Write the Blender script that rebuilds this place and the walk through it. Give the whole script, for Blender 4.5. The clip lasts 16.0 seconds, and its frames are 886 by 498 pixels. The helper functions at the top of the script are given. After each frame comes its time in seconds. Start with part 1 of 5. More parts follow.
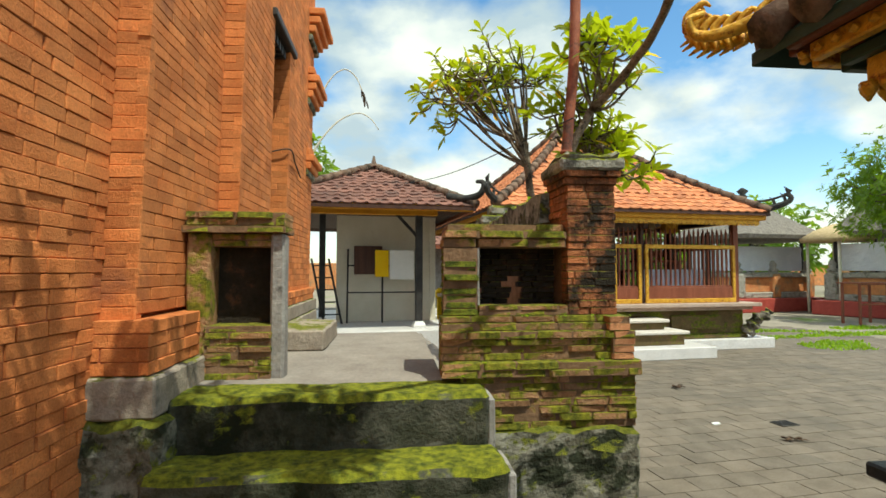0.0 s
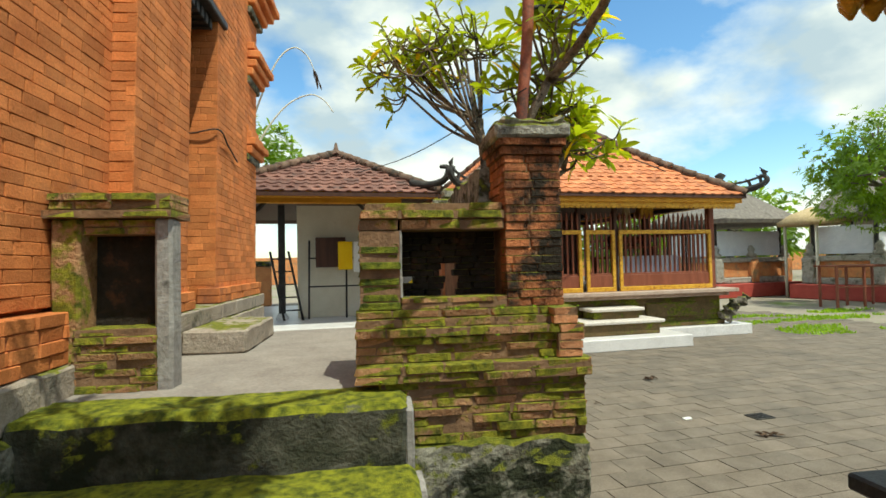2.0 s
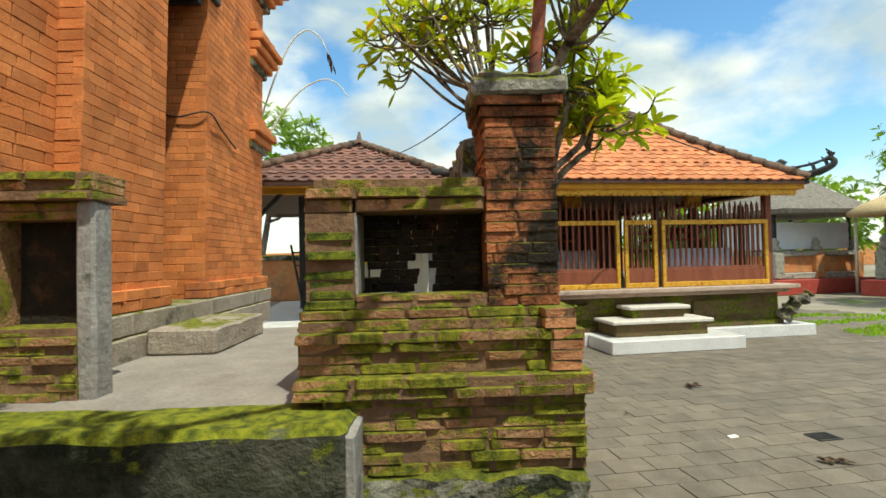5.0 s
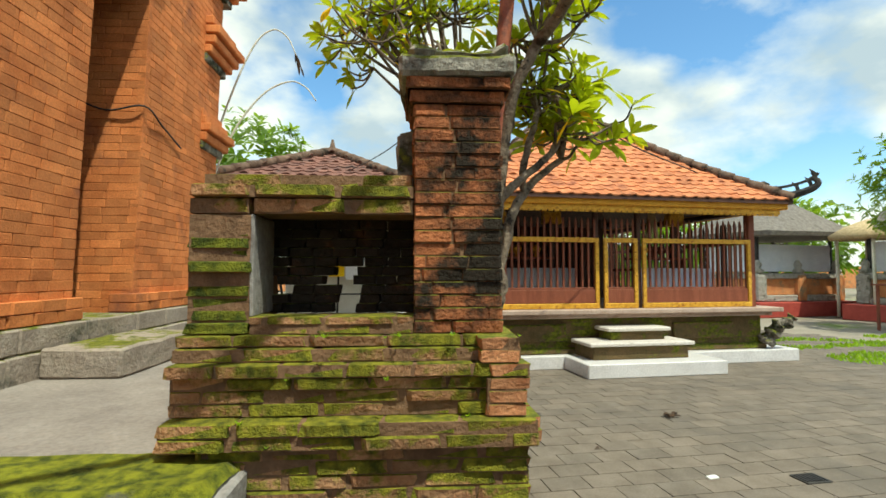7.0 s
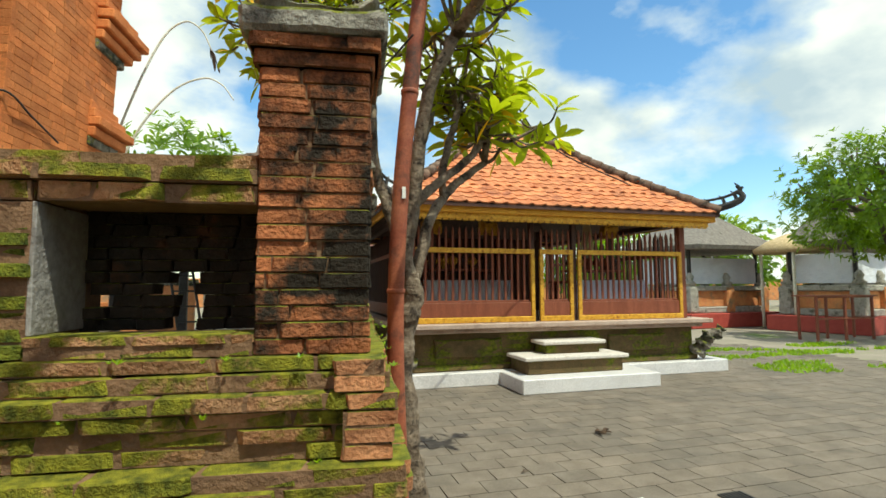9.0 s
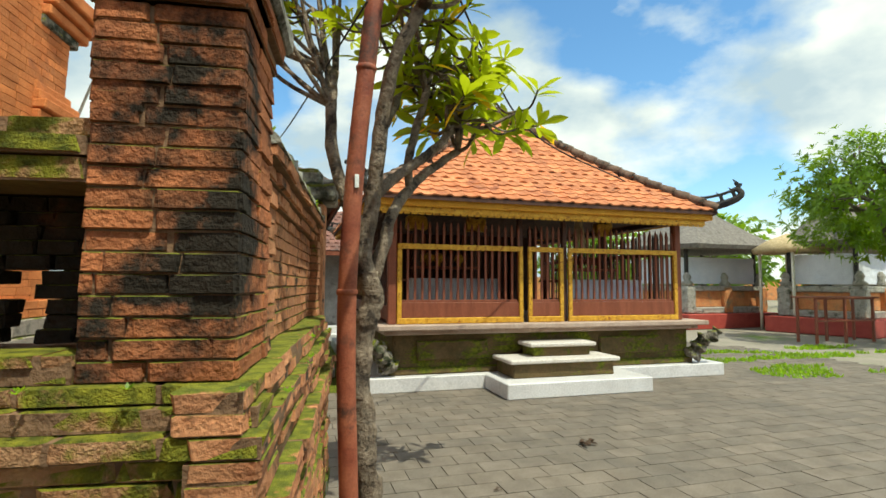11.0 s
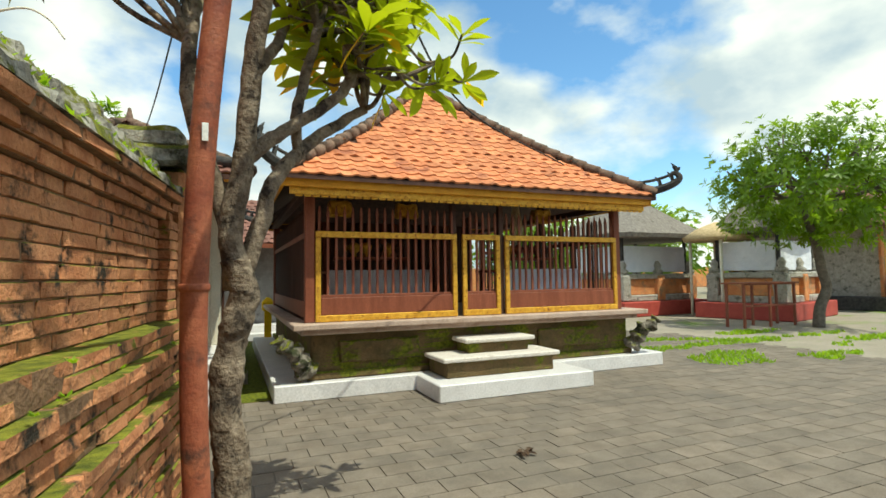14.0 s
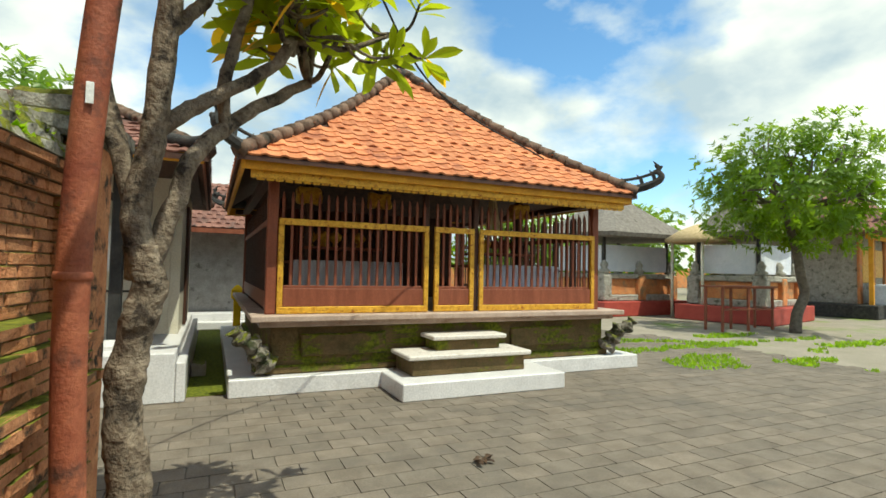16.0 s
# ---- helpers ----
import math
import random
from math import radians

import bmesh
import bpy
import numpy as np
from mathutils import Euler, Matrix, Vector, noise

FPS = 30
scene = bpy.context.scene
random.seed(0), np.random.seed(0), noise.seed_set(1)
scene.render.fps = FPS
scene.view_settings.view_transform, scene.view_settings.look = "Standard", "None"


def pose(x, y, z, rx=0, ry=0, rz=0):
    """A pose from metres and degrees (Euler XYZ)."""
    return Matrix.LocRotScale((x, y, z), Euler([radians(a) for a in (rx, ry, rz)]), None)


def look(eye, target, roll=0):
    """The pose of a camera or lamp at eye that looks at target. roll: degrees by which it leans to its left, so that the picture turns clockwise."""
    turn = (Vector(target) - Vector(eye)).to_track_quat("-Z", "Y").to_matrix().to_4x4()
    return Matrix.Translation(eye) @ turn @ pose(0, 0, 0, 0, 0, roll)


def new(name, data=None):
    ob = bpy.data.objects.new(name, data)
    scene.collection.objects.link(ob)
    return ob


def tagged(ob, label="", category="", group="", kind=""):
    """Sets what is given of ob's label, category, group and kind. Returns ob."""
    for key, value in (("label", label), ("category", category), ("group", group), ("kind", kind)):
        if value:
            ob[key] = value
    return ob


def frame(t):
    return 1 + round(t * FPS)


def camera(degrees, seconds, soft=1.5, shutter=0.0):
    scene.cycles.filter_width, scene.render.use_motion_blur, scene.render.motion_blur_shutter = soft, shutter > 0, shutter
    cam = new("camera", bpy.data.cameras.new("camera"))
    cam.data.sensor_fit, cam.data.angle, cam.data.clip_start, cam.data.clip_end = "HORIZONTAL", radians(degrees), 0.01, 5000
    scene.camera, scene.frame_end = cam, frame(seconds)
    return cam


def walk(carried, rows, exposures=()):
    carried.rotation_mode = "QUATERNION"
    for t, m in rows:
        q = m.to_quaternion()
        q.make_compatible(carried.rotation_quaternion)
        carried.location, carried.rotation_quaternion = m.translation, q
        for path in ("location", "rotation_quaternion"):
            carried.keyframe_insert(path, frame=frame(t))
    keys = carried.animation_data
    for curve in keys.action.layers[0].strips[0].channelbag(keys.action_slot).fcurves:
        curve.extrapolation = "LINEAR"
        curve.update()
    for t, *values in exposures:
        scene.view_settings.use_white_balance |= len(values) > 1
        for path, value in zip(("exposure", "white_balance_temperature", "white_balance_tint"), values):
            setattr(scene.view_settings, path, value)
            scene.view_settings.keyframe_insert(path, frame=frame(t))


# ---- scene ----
cam = camera(82.0, 16.0, soft=1.6)
ROWS = [
    (0.0, -0.285, -0.200, 1.512, -12.562, 2.491, -0.000),
    (0.5, -0.181, -0.113, 1.495, -12.781, 1.538, 1.786),
    (1.0, -0.057, -0.010, 1.491, -13.619, 2.819, 0.435),
    (1.5, 0.050, 0.070, 1.484, -14.221, 2.901, 0.139),
    (2.0, 0.156, 0.160, 1.481, -14.155, 1.594, 1.195),
    (2.5, 0.246, 0.225, 1.481, -11.808, 2.328, 0.334),
    (3.0, 0.345, 0.274, 1.483, -9.034, 1.824, -1.593),
    (3.5, 0.406, 0.323, 1.476, -8.312, 0.569, -0.343),
    (4.0, 0.494, 0.402, 1.448, -7.992, 0.521, 0.717),
    (6.5, 0.785, 0.838, 1.457, -10.835, 2.521, 0.965),
    (7.0, 0.900, 0.920, 1.452, -10.547, 2.755, -0.027),
    (7.5, 0.982, 0.978, 1.446, -11.262, 1.830, 0.223),
    (8.0, 1.070, 1.049, 1.438, -12.009, 1.613, 0.620),
    (8.5, 1.144, 1.106, 1.424, -14.302, 3.741, 0.795),
    (9.0, 1.220, 1.195, 1.427, -16.251, 4.339, 0.218),
    (11.5, 1.597, 1.544, 1.451, -16.355, 3.772, -0.359),
    (12.0, 1.657, 1.644, 1.438, -17.217, 3.477, 0.212),
    (12.5, 1.714, 1.754, 1.443, -19.435, 4.707, -0.767),
    (13.0, 1.776, 1.888, 1.441, -21.262, 4.619, 0.451),
    (13.5, 1.837, 1.987, 1.443, -22.043, 3.954, 0.837),
    (14.0, 1.927, 2.056, 1.434, -22.808, 3.169, 0.739),
    (14.5, 2.005, 2.112, 1.446, -21.822, 2.716, -0.331),
    (15.0, 2.088, 2.148, 1.457, -21.533, 2.998, -2.525),
    (15.5, 2.150, 2.167, 1.458, -22.406, 2.214, -1.473),
    (16.0, 2.217, 2.221, 1.452, -24.360, 2.361, -1.187),
]
walk(cam, [(t, pose(x, y, z, 90 + pitch, roll, yaw)) for t, x, y, z, yaw, pitch, roll in ROWS],
     [(0.0, 0.0, 6800, -6), (16.0, 0.0, 6800, -6)])

# ---- light ----
SUN_TO = Vector((0.27, -0.52, 1.25)).normalized()
world = bpy.data.worlds.new("sky")
scene.world = world
world.use_nodes = True
wn, wl = world.node_tree.nodes, world.node_tree.links
wn.clear()
w_out, w_bg, w_sky = wn.new("ShaderNodeOutputWorld"), wn.new("ShaderNodeBackground"), wn.new("ShaderNodeTexSky")
w_sky.sky_type, w_sky.sun_disc = "NISHITA", False
w_sky.sun_elevation = math.asin(SUN_TO.z)
w_sky.sun_rotation = math.atan2(SUN_TO.x, SUN_TO.y)
w_sky.air_density, w_sky.dust_density, w_sky.ozone_density = 1.0, 0.6, 2.0
w_co, w_map = wn.new("ShaderNodeTexCoord"), wn.new("ShaderNodeMapping")
w_map.inputs["Scale"].default_value = (1.0, 1.0, 1.7)
w_map.inputs["Location"].default_value = (1.15, 0.6, 0.4)
w_n1 = wn.new("ShaderNodeTexNoise")
w_n1.inputs["Scale"].default_value, w_n1.inputs["Detail"].default_value, w_n1.inputs["Roughness"].default_value = 2.6, 10, 0.52
w_r1 = wn.new("ShaderNodeValToRGB")
w_r1.color_ramp.elements[0].position, w_r1.color_ramp.elements[1].position = 0.40, 0.52
w_n2 = wn.new("ShaderNodeTexNoise")
w_n2.inputs["Scale"].default_value, w_n2.inputs["Detail"].default_value = 3.6, 6
w_r2 = wn.new("ShaderNodeValToRGB")
w_r2.color_ramp.elements[0].position, w_r2.color_ramp.elements[1].position = 0.38, 0.54
w_r2.color_ramp.elements[0].color, w_r2.color_ramp.elements[1].color = (5.6, 6.6, 7.9, 1), (10.5, 10.5, 10.5, 1)
w_mix, w_hue = wn.new("ShaderNodeMixRGB"), wn.new("ShaderNodeHueSaturation")
w_hue.inputs["Saturation"].default_value, w_hue.inputs["Value"].default_value = 1.2, 2.25
wl.new(w_co.outputs["Generated"], w_map.inputs["Vector"])
wl.new(w_map.outputs["Vector"], w_n1.inputs["Vector"])
wl.new(w_map.outputs["Vector"], w_n2.inputs["Vector"])
wl.new(w_n1.outputs["Fac"], w_r1.inputs["Fac"])
wl.new(w_n2.outputs["Fac"], w_r2.inputs["Fac"])
wl.new(w_sky.outputs["Color"], w_hue.inputs["Color"])
wl.new(w_r1.outputs["Color"], w_mix.inputs["Fac"])
wl.new(w_hue.outputs["Color"], w_mix.inputs["Color1"])
wl.new(w_r2.outputs["Color"], w_mix.inputs["Color2"])
wl.new(w_mix.outputs["Color"], w_bg.inputs["Color"])
w_bg.inputs["Strength"].default_value = 0.105
wl.new(w_bg.outputs["Background"], w_out.inputs["Surface"])
sun = new("sun", bpy.data.lights.new("sun", "SUN"))
sun.data.energy, sun.data.angle, sun.data.color = 4.8, radians(0.55), (1.0, 0.95, 0.86)
sun.matrix_world = look((0, 0, 20), Vector((0, 0, 20)) - SUN_TO)


# ---- materials ----
def surface(name, c1, c2, scale=6.0, rough=0.8, bump=0.3, fine=60.0, stain=None, stain_at=0.55, stain_soft=0.12, stain_scale=2.5, moss=0.0,
            moss_scale=5.0, metal=0.0, vary=0.0, island=False, vein=0.0, streak=False, spec=0.3, moss_rgb=((0.07, 0.085, 0.012), (0.22, 0.225, 0.025))):
    m = bpy.data.materials.new(name)
    m.use_nodes = True
    nt = m.node_tree
    n, l = nt.nodes, nt.links
    bsdf = n["Principled BSDF"]
    bsdf.inputs["Roughness"].default_value, bsdf.inputs["Metallic"].default_value = rough, metal
    bsdf.inputs["Specular IOR Level"].default_value = spec
    co = n.new("ShaderNodeNewGeometry").outputs["Position"]

    def noisy(sc, detail=6, r=0.6, stretch=None):
        t = n.new("ShaderNodeTexNoise")
        t.inputs["Scale"].default_value, t.inputs["Detail"].default_value, t.inputs["Roughness"].default_value = sc, detail, r
        v = co
        if stretch:
            mp = n.new("ShaderNodeMapping")
            mp.inputs["Scale"].default_value = stretch
            l.new(co, mp.inputs["Vector"])
            v = mp.outputs["Vector"]
        l.new(v, t.inputs["Vector"])
        return t.outputs["Fac"]

    def ramp(src, a, b, ca=(0, 0, 0, 1), cb=(1, 1, 1, 1)):
        r = n.new("ShaderNodeValToRGB")
        r.color_ramp.elements[0].position, r.color_ramp.elements[1].position = a, b
        r.color_ramp.elements[0].color, r.color_ramp.elements[1].color = ca, cb
        l.new(src, r.inputs["Fac"])
        return r.outputs["Color"]

    def mix(f, a, b, kind="MIX"):
        x = n.new("ShaderNodeMixRGB")
        x.blend_type = kind
        for sock, val in ((x.inputs["Fac"], f), (x.inputs["Color1"], a), (x.inputs["Color2"], b)):
            if isinstance(val, (int, float)):
                sock.default_value = val
            elif isinstance(val, tuple):
                sock.default_value = (*val, 1) if len(val) == 3 else val
            else:
                l.new(val, sock)
        return x.outputs["Color"]

    col = mix(ramp(noisy(scale, stretch=(1, 1, 0.12) if streak else None), 0.35, 0.65), c1, c2)
    grain = noisy(fine, 4)
    col = mix(0.55, col, ramp(grain, 0.25, 0.75, (0.55, 0.55, 0.55, 1), (1.25, 1.25, 1.25, 1)), "MULTIPLY")
    if vary:
        if island:
            rnd = n.new("ShaderNodeNewGeometry").outputs["Random Per Island"]
        else:
            rnd = n.new("ShaderNodeObjectInfo").outputs["Random"]
        col = mix(vary, col, ramp(rnd, 0.0, 1.0, (0.42, 0.40, 0.42, 1), (1.45, 1.3, 1.2, 1)), "MULTIPLY")
    if stain:
        col = mix(ramp(noisy(stain_scale, 8, 0.68), stain_at, stain_at + stain_soft), col, stain)
    height = grain
    if moss:
        nz = n.new("ShaderNodeSeparateXYZ")
        l.new(n.new("ShaderNodeNewGeometry").outputs["Normal"], nz.inputs["Vector"])
        up = n.new("ShaderNodeMath")
        up.operation = "MULTIPLY_ADD"
        l.new(nz.outputs["Z"], up.inputs[0])
        up.inputs[1].default_value = 0.33
        l.new(noisy(moss_scale, 8, 0.66), up.inputs[2])
        mask = ramp(up.outputs[0], 0.86 - 0.4 * moss, 0.93 - 0.4 * moss)
        col = mix(mask, col, mix(ramp(noisy(22, 5), 0.35, 0.65), *moss_rgb))
        soft = noisy(140, 3)
        height = mix(mask, grain, mix(0.7, grain, soft))
    l.new(col, bsdf.inputs["Base Color"])
    bp = n.new("ShaderNodeBump")
    bp.inputs["Strength"].default_value, bp.inputs["Distance"].default_value = bump, 0.02
    l.new(height, bp.inputs["Height"])
    l.new(bp.outputs["Normal"], bsdf.inputs["Normal"])
    return m


def leafy(name, c1, c2):
    m = surface(name, c1, c2, 3.0, 0.42, 0.05, 30.0, vary=0.75, island=True, spec=0.5)
    n, l = m.node_tree.nodes, m.node_tree.links
    b, o = n["Principled BSDF"], n["Material Output"]
    tr, ad = n.new("ShaderNodeBsdfTranslucent"), n.new("ShaderNodeMixShader")
    tr.inputs["Color"].default_value = (c2[0] * 2.1, c2[1] * 1.9, c2[2], 1)
    ad.inputs["Fac"].default_value = 0.5
    l.new(b.outputs[0], ad.inputs[1])
    l.new(tr.outputs[0], ad.inputs[2])
    l.new(ad.outputs[0], o.inputs["Surface"])
    return m


DARK = (0.035, 0.028, 0.02)
M_BRICK = surface("old_brick", (0.44, 0.18, 0.085), (0.60, 0.29, 0.145), 9, 0.92, 0.5, 70, DARK, 0.535, 0.10, 6.5, moss=0.46, moss_scale=7.0, vary=0.4)
M_BRICKR = surface("old_brick_rest", (0.44, 0.18, 0.085), (0.60, 0.29, 0.145), 9, 0.92, 0.5, 70, DARK, 0.535, 0.10, 6.5, moss=0.46, moss_scale=7.0, vary=0.4, island=True)
M_SOOTY = surface("sooty_brick", (0.36, 0.125, 0.055), (0.52, 0.20, 0.085), 9, 0.95, 0.8, 60, (0.025, 0.019, 0.013), 0.475, 0.13, 3.6, moss=0.52, moss_scale=4, vary=0.5)
M_SOOTYR = surface("sooty_brick_rest", (0.36, 0.125, 0.055), (0.52, 0.20, 0.085), 9, 0.95, 0.8, 60, (0.025, 0.019, 0.013), 0.475, 0.13, 3.6, moss=0.52, moss_scale=4, vary=0.5, island=True)
M_MOSSY = surface("mossy_brick", (0.36, 0.18, 0.09), (0.52, 0.31, 0.165), 9, 0.95, 0.9, 60, (0.03, 0.026, 0.016), 0.56, 0.12, 5.5, moss=1.0, moss_scale=4.2, vary=0.45, moss_rgb=((0.07, 0.08, 0.010), (0.29, 0.275, 0.026)))
M_MOSSYR = surface("mossy_brick_rest", (0.36, 0.18, 0.09), (0.52, 0.31, 0.165), 9, 0.95, 0.9, 60, (0.03, 0.026, 0.016), 0.56, 0.12, 5.5, moss=1.0, moss_scale=4.2, vary=0.45, moss_rgb=((0.07, 0.08, 0.010), (0.29, 0.275, 0.026)), island=True)
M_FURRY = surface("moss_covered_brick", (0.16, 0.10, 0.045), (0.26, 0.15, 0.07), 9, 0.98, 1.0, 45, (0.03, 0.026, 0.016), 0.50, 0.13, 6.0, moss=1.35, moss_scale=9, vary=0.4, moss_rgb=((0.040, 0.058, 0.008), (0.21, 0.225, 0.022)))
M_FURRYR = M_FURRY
# sooty brick set darker still: the shade inside the niches is in its colour
M_NICHE_DARK = surface("sooty_shade_brick", (0.020, 0.016, 0.012), (0.045, 0.032, 0.022), 7, 0.97, 0.8, 40, (0.11, 0.045, 0.022), 0.60, 0.12, 7.0, moss=0.42, moss_scale=6, vary=0.4)
M_NICHE_DARKR = M_NICHE_DARK
M_GATE = surface("gate_brick", (0.52, 0.165, 0.050), (0.68, 0.250, 0.084), 4, 0.9, 0.4, 80, (0.24, 0.085, 0.045), 0.58, 0.14, 1.6, vary=0.38)
M_GATER = surface("gate_brick_rest", (0.52, 0.165, 0.050), (0.68, 0.250, 0.084), 4, 0.9, 0.4, 80, (0.24, 0.085, 0.045), 0.58, 0.14, 1.6, vary=0.38, island=True)
M_MORTAR = surface("brick_joint", (0.17, 0.10, 0.058), (0.28, 0.165, 0.095), 8, 0.95, 0.5, 50)
M_GJOINT = surface("gate_joint", (0.30, 0.085, 0.035), (0.40, 0.13, 0.05), 8, 0.95, 0.5, 50)
M_STEP = surface("mossy_concrete", (0.05, 0.052, 0.035), (0.12, 0.115, 0.09), 5, 0.95, 0.7, 50, (0.014, 0.018, 0.008), 0.42, 0.15, 2.2, moss=0.68, moss_scale=4.5,
                 moss_rgb=((0.05, 0.065, 0.008), (0.24, 0.25, 0.018)))
M_ROUGH = surface("rough_stone", (0.13, 0.12, 0.085), (0.34, 0.32, 0.26), 9, 0.95, 1.0, 30, (0.03, 0.034, 0.018), 0.47, 0.1, 5.0, moss=0.74, moss_scale=7)
M_LICHEN = surface("lichen_stone", (0.22, 0.205, 0.17), (0.42, 0.40, 0.35), 8, 0.95, 0.9, 34, (0.05, 0.05, 0.035), 0.47, 0.12, 6.0, moss=0.64, moss_scale=6)
M_GREYBLOCK = surface("grey_stone_block", (0.28, 0.23, 0.19), (0.40, 0.34, 0.28), 6, 0.92, 0.5, 50, (0.12, 0.11, 0.09), 0.55, 0.1, 3, moss=0.2)
M_LANDING = surface("landing_concrete", (0.23, 0.20, 0.18), (0.31, 0.275, 0.245), 3, 0.9, 0.2, 50, (0.30, 0.31, 0.06), 0.66, 0.06, 1.4)
M_RENDERED = surface("grey_render", (0.25, 0.23, 0.22), (0.36, 0.34, 0.32), 5, 0.9, 0.4, 40, (0.10, 0.09, 0.08), 0.58, 0.1, 4)
M_PAVER = surface("grey_paver", (0.152, 0.127, 0.101), (0.210, 0.179, 0.146), 4, 0.9, 0.3, 70, (0.115, 0.10, 0.084), 0.52, 0.2, 0.8, vary=0.2)
M_PAVERR = surface("grey_paver_rest", (0.152, 0.127, 0.101), (0.210, 0.179, 0.146), 4, 0.9, 0.3, 70, (0.115, 0.10, 0.084), 0.52, 0.2, 0.8, vary=0.2, island=True)
M_SOIL = surface("paver_joint", (0.115, 0.096, 0.076), (0.15, 0.128, 0.104), 6, 0.95, 0.4, 60)
M_GROUND = surface("far_ground", (0.25, 0.22, 0.17), (0.31, 0.27, 0.22), 1.2, 0.95, 0.3, 40, (0.16, 0.22, 0.05), 0.55, 0.1, 0.5)
M_GRASS = leafy("grass_green", (0.12, 0.26, 0.015), (0.24, 0.40, 0.03))
M_WHITETILE = surface("white_tile", (0.62, 0.60, 0.60), (0.72, 0.70, 0.70), 3, 0.35, 0.05, 50, (0.52, 0.48, 0.46), 0.62, 0.2, 2)
M_STEPTILE = surface("speckled_step", (0.55, 0.50, 0.45), (0.68, 0.63, 0.58), 30, 0.6, 0.1, 90, (0.35, 0.3, 0.24), 0.6, 0.1, 6)
M_MOSSBASE = surface("mossy_base", (0.10, 0.075, 0.03), (0.17, 0.11, 0.05), 6, 0.95, 0.8, 40, (0.03, 0.03, 0.015), 0.56, 0.1, 4, moss=0.86, moss_scale=2.0,
                     moss_rgb=((0.06, 0.075, 0.006), (0.19, 0.21, 0.015)))
M_BASESTONE = surface("carved_stone", (0.14, 0.12, 0.09), (0.26, 0.23, 0.19), 9, 0.95, 1.0, 30, (0.04, 0.045, 0.02), 0.5, 0.1, 6, moss=0.4)
M_PINKSTONE = surface("platform_stone", (0.40, 0.29, 0.23), (0.50, 0.38, 0.31), 5, 0.8, 0.2, 60, (0.26, 0.17, 0.12), 0.58, 0.1, 3)
M_REDWOOD = surface("red_brown_wood", (0.19, 0.052, 0.026), (0.27, 0.085, 0.045), 10, 0.55, 0.2, 60, streak=True)
M_DARKWOOD = surface("dark_wood", (0.05, 0.022, 0.016), (0.10, 0.045, 0.03), 10, 0.6, 0.2, 60, streak=True)
M_BLACKWOOD = surface("black_wood", (0.02, 0.02, 0.02), (0.045, 0.042, 0.04), 8, 0.5, 0.2, 60)
M_GOLD = surface("gold_paint", (0.60, 0.30, 0.03), (0.78, 0.45, 0.06), 14, 0.45, 0.5, 50, (0.30, 0.10, 0.02), 0.56, 0.08, 22, metal=0.25)
M_YELLOW = surface("ochre_board", (0.62, 0.27, 0.02), (0.74, 0.36, 0.03), 5, 0.6, 0.1, 60, (0.45, 0.16, 0.02), 0.62, 0.1, 3)
M_TILE = surface("orange_roof_tile", (0.48, 0.165, 0.068), (0.66, 0.27, 0.125), 4, 0.75, 0.2, 60, (0.30, 0.10, 0.05), 0.55, 0.12, 2.6, vary=0.35)
M_TILER = surface("orange_roof_tile_rest", (0.50, 0.165, 0.068), (0.66, 0.27, 0.125), 4, 0.75, 0.2, 60, (0.30, 0.10, 0.05), 0.55, 0.12, 2.6, vary=0.35, island=True)
M_OLDTILE = surface("brown_roof_tile", (0.16, 0.075, 0.06), (0.27, 0.14, 0.11), 5, 0.85, 0.3, 60, (0.07, 0.05, 0.045), 0.54, 0.12, 2.5, vary=0.5, island=True)
M_RIDGE = surface("ridge_tile", (0.12, 0.075, 0.055), (0.22, 0.15, 0.11), 7, 0.9, 0.4, 50, (0.05, 0.04, 0.03), 0.52, 0.1, 5, vary=0.3)
M_DARKSTONE = surface("black_stone", (0.03, 0.03, 0.03), (0.07, 0.065, 0.06), 8, 0.85, 0.6, 40)
M_CREAM = surface("cream_wall", (0.66, 0.60, 0.47), (0.74, 0.69, 0.57), 2.5, 0.9, 0.15, 60, (0.50, 0.43, 0.32), 0.64, 0.1, 2)
M_CLOTHW = surface("white_cloth", (0.66, 0.68, 0.76), (0.74, 0.75, 0.82), 3, 0.9, 0.1, 80)
M_CLOTHG = surface("grey_cloth", (0.36, 0.33, 0.33), (0.48, 0.45, 0.45), 3, 0.9, 0.1, 80)
M_CLOTHY = surface("yellow_cloth", (0.85, 0.50, 0.01), (0.9, 0.60, 0.02), 3, 0.9, 0.1, 80)
M_CLOTHB = surface("blue_check_cloth", (0.45, 0.52, 0.62), (0.60, 0.66, 0.74), 9, 0.9, 0.1, 80)
M_REDBASE = surface("red_tile_base", (0.36, 0.055, 0.045), (0.44, 0.08, 0.06), 4, 0.6, 0.15, 60)
M_ORANGE = surface("orange_brick_far", (0.55, 0.20, 0.08), (0.66, 0.30, 0.12), 4, 0.9, 0.4, 40, (0.28, 0.2, 0.12), 0.52, 0.12, 2.5)
M_GREYCARVE = surface("grey_carved_stone", (0.30, 0.28, 0.24), (0.44, 0.41, 0.36), 8, 0.95, 0.9, 30, (0.12, 0.12, 0.09), 0.55, 0.1, 5)
M_THATCHG = surface("grey_thatch", (0.16, 0.14, 0.125), (0.26, 0.235, 0.21), 9, 0.98, 0.9, 60, (0.09, 0.08, 0.07), 0.6, 0.1, 3)
M_THATCHY = surface("straw_thatch", (0.50, 0.37, 0.20), (0.64, 0.50, 0.30), 12, 0.98, 0.9, 70)
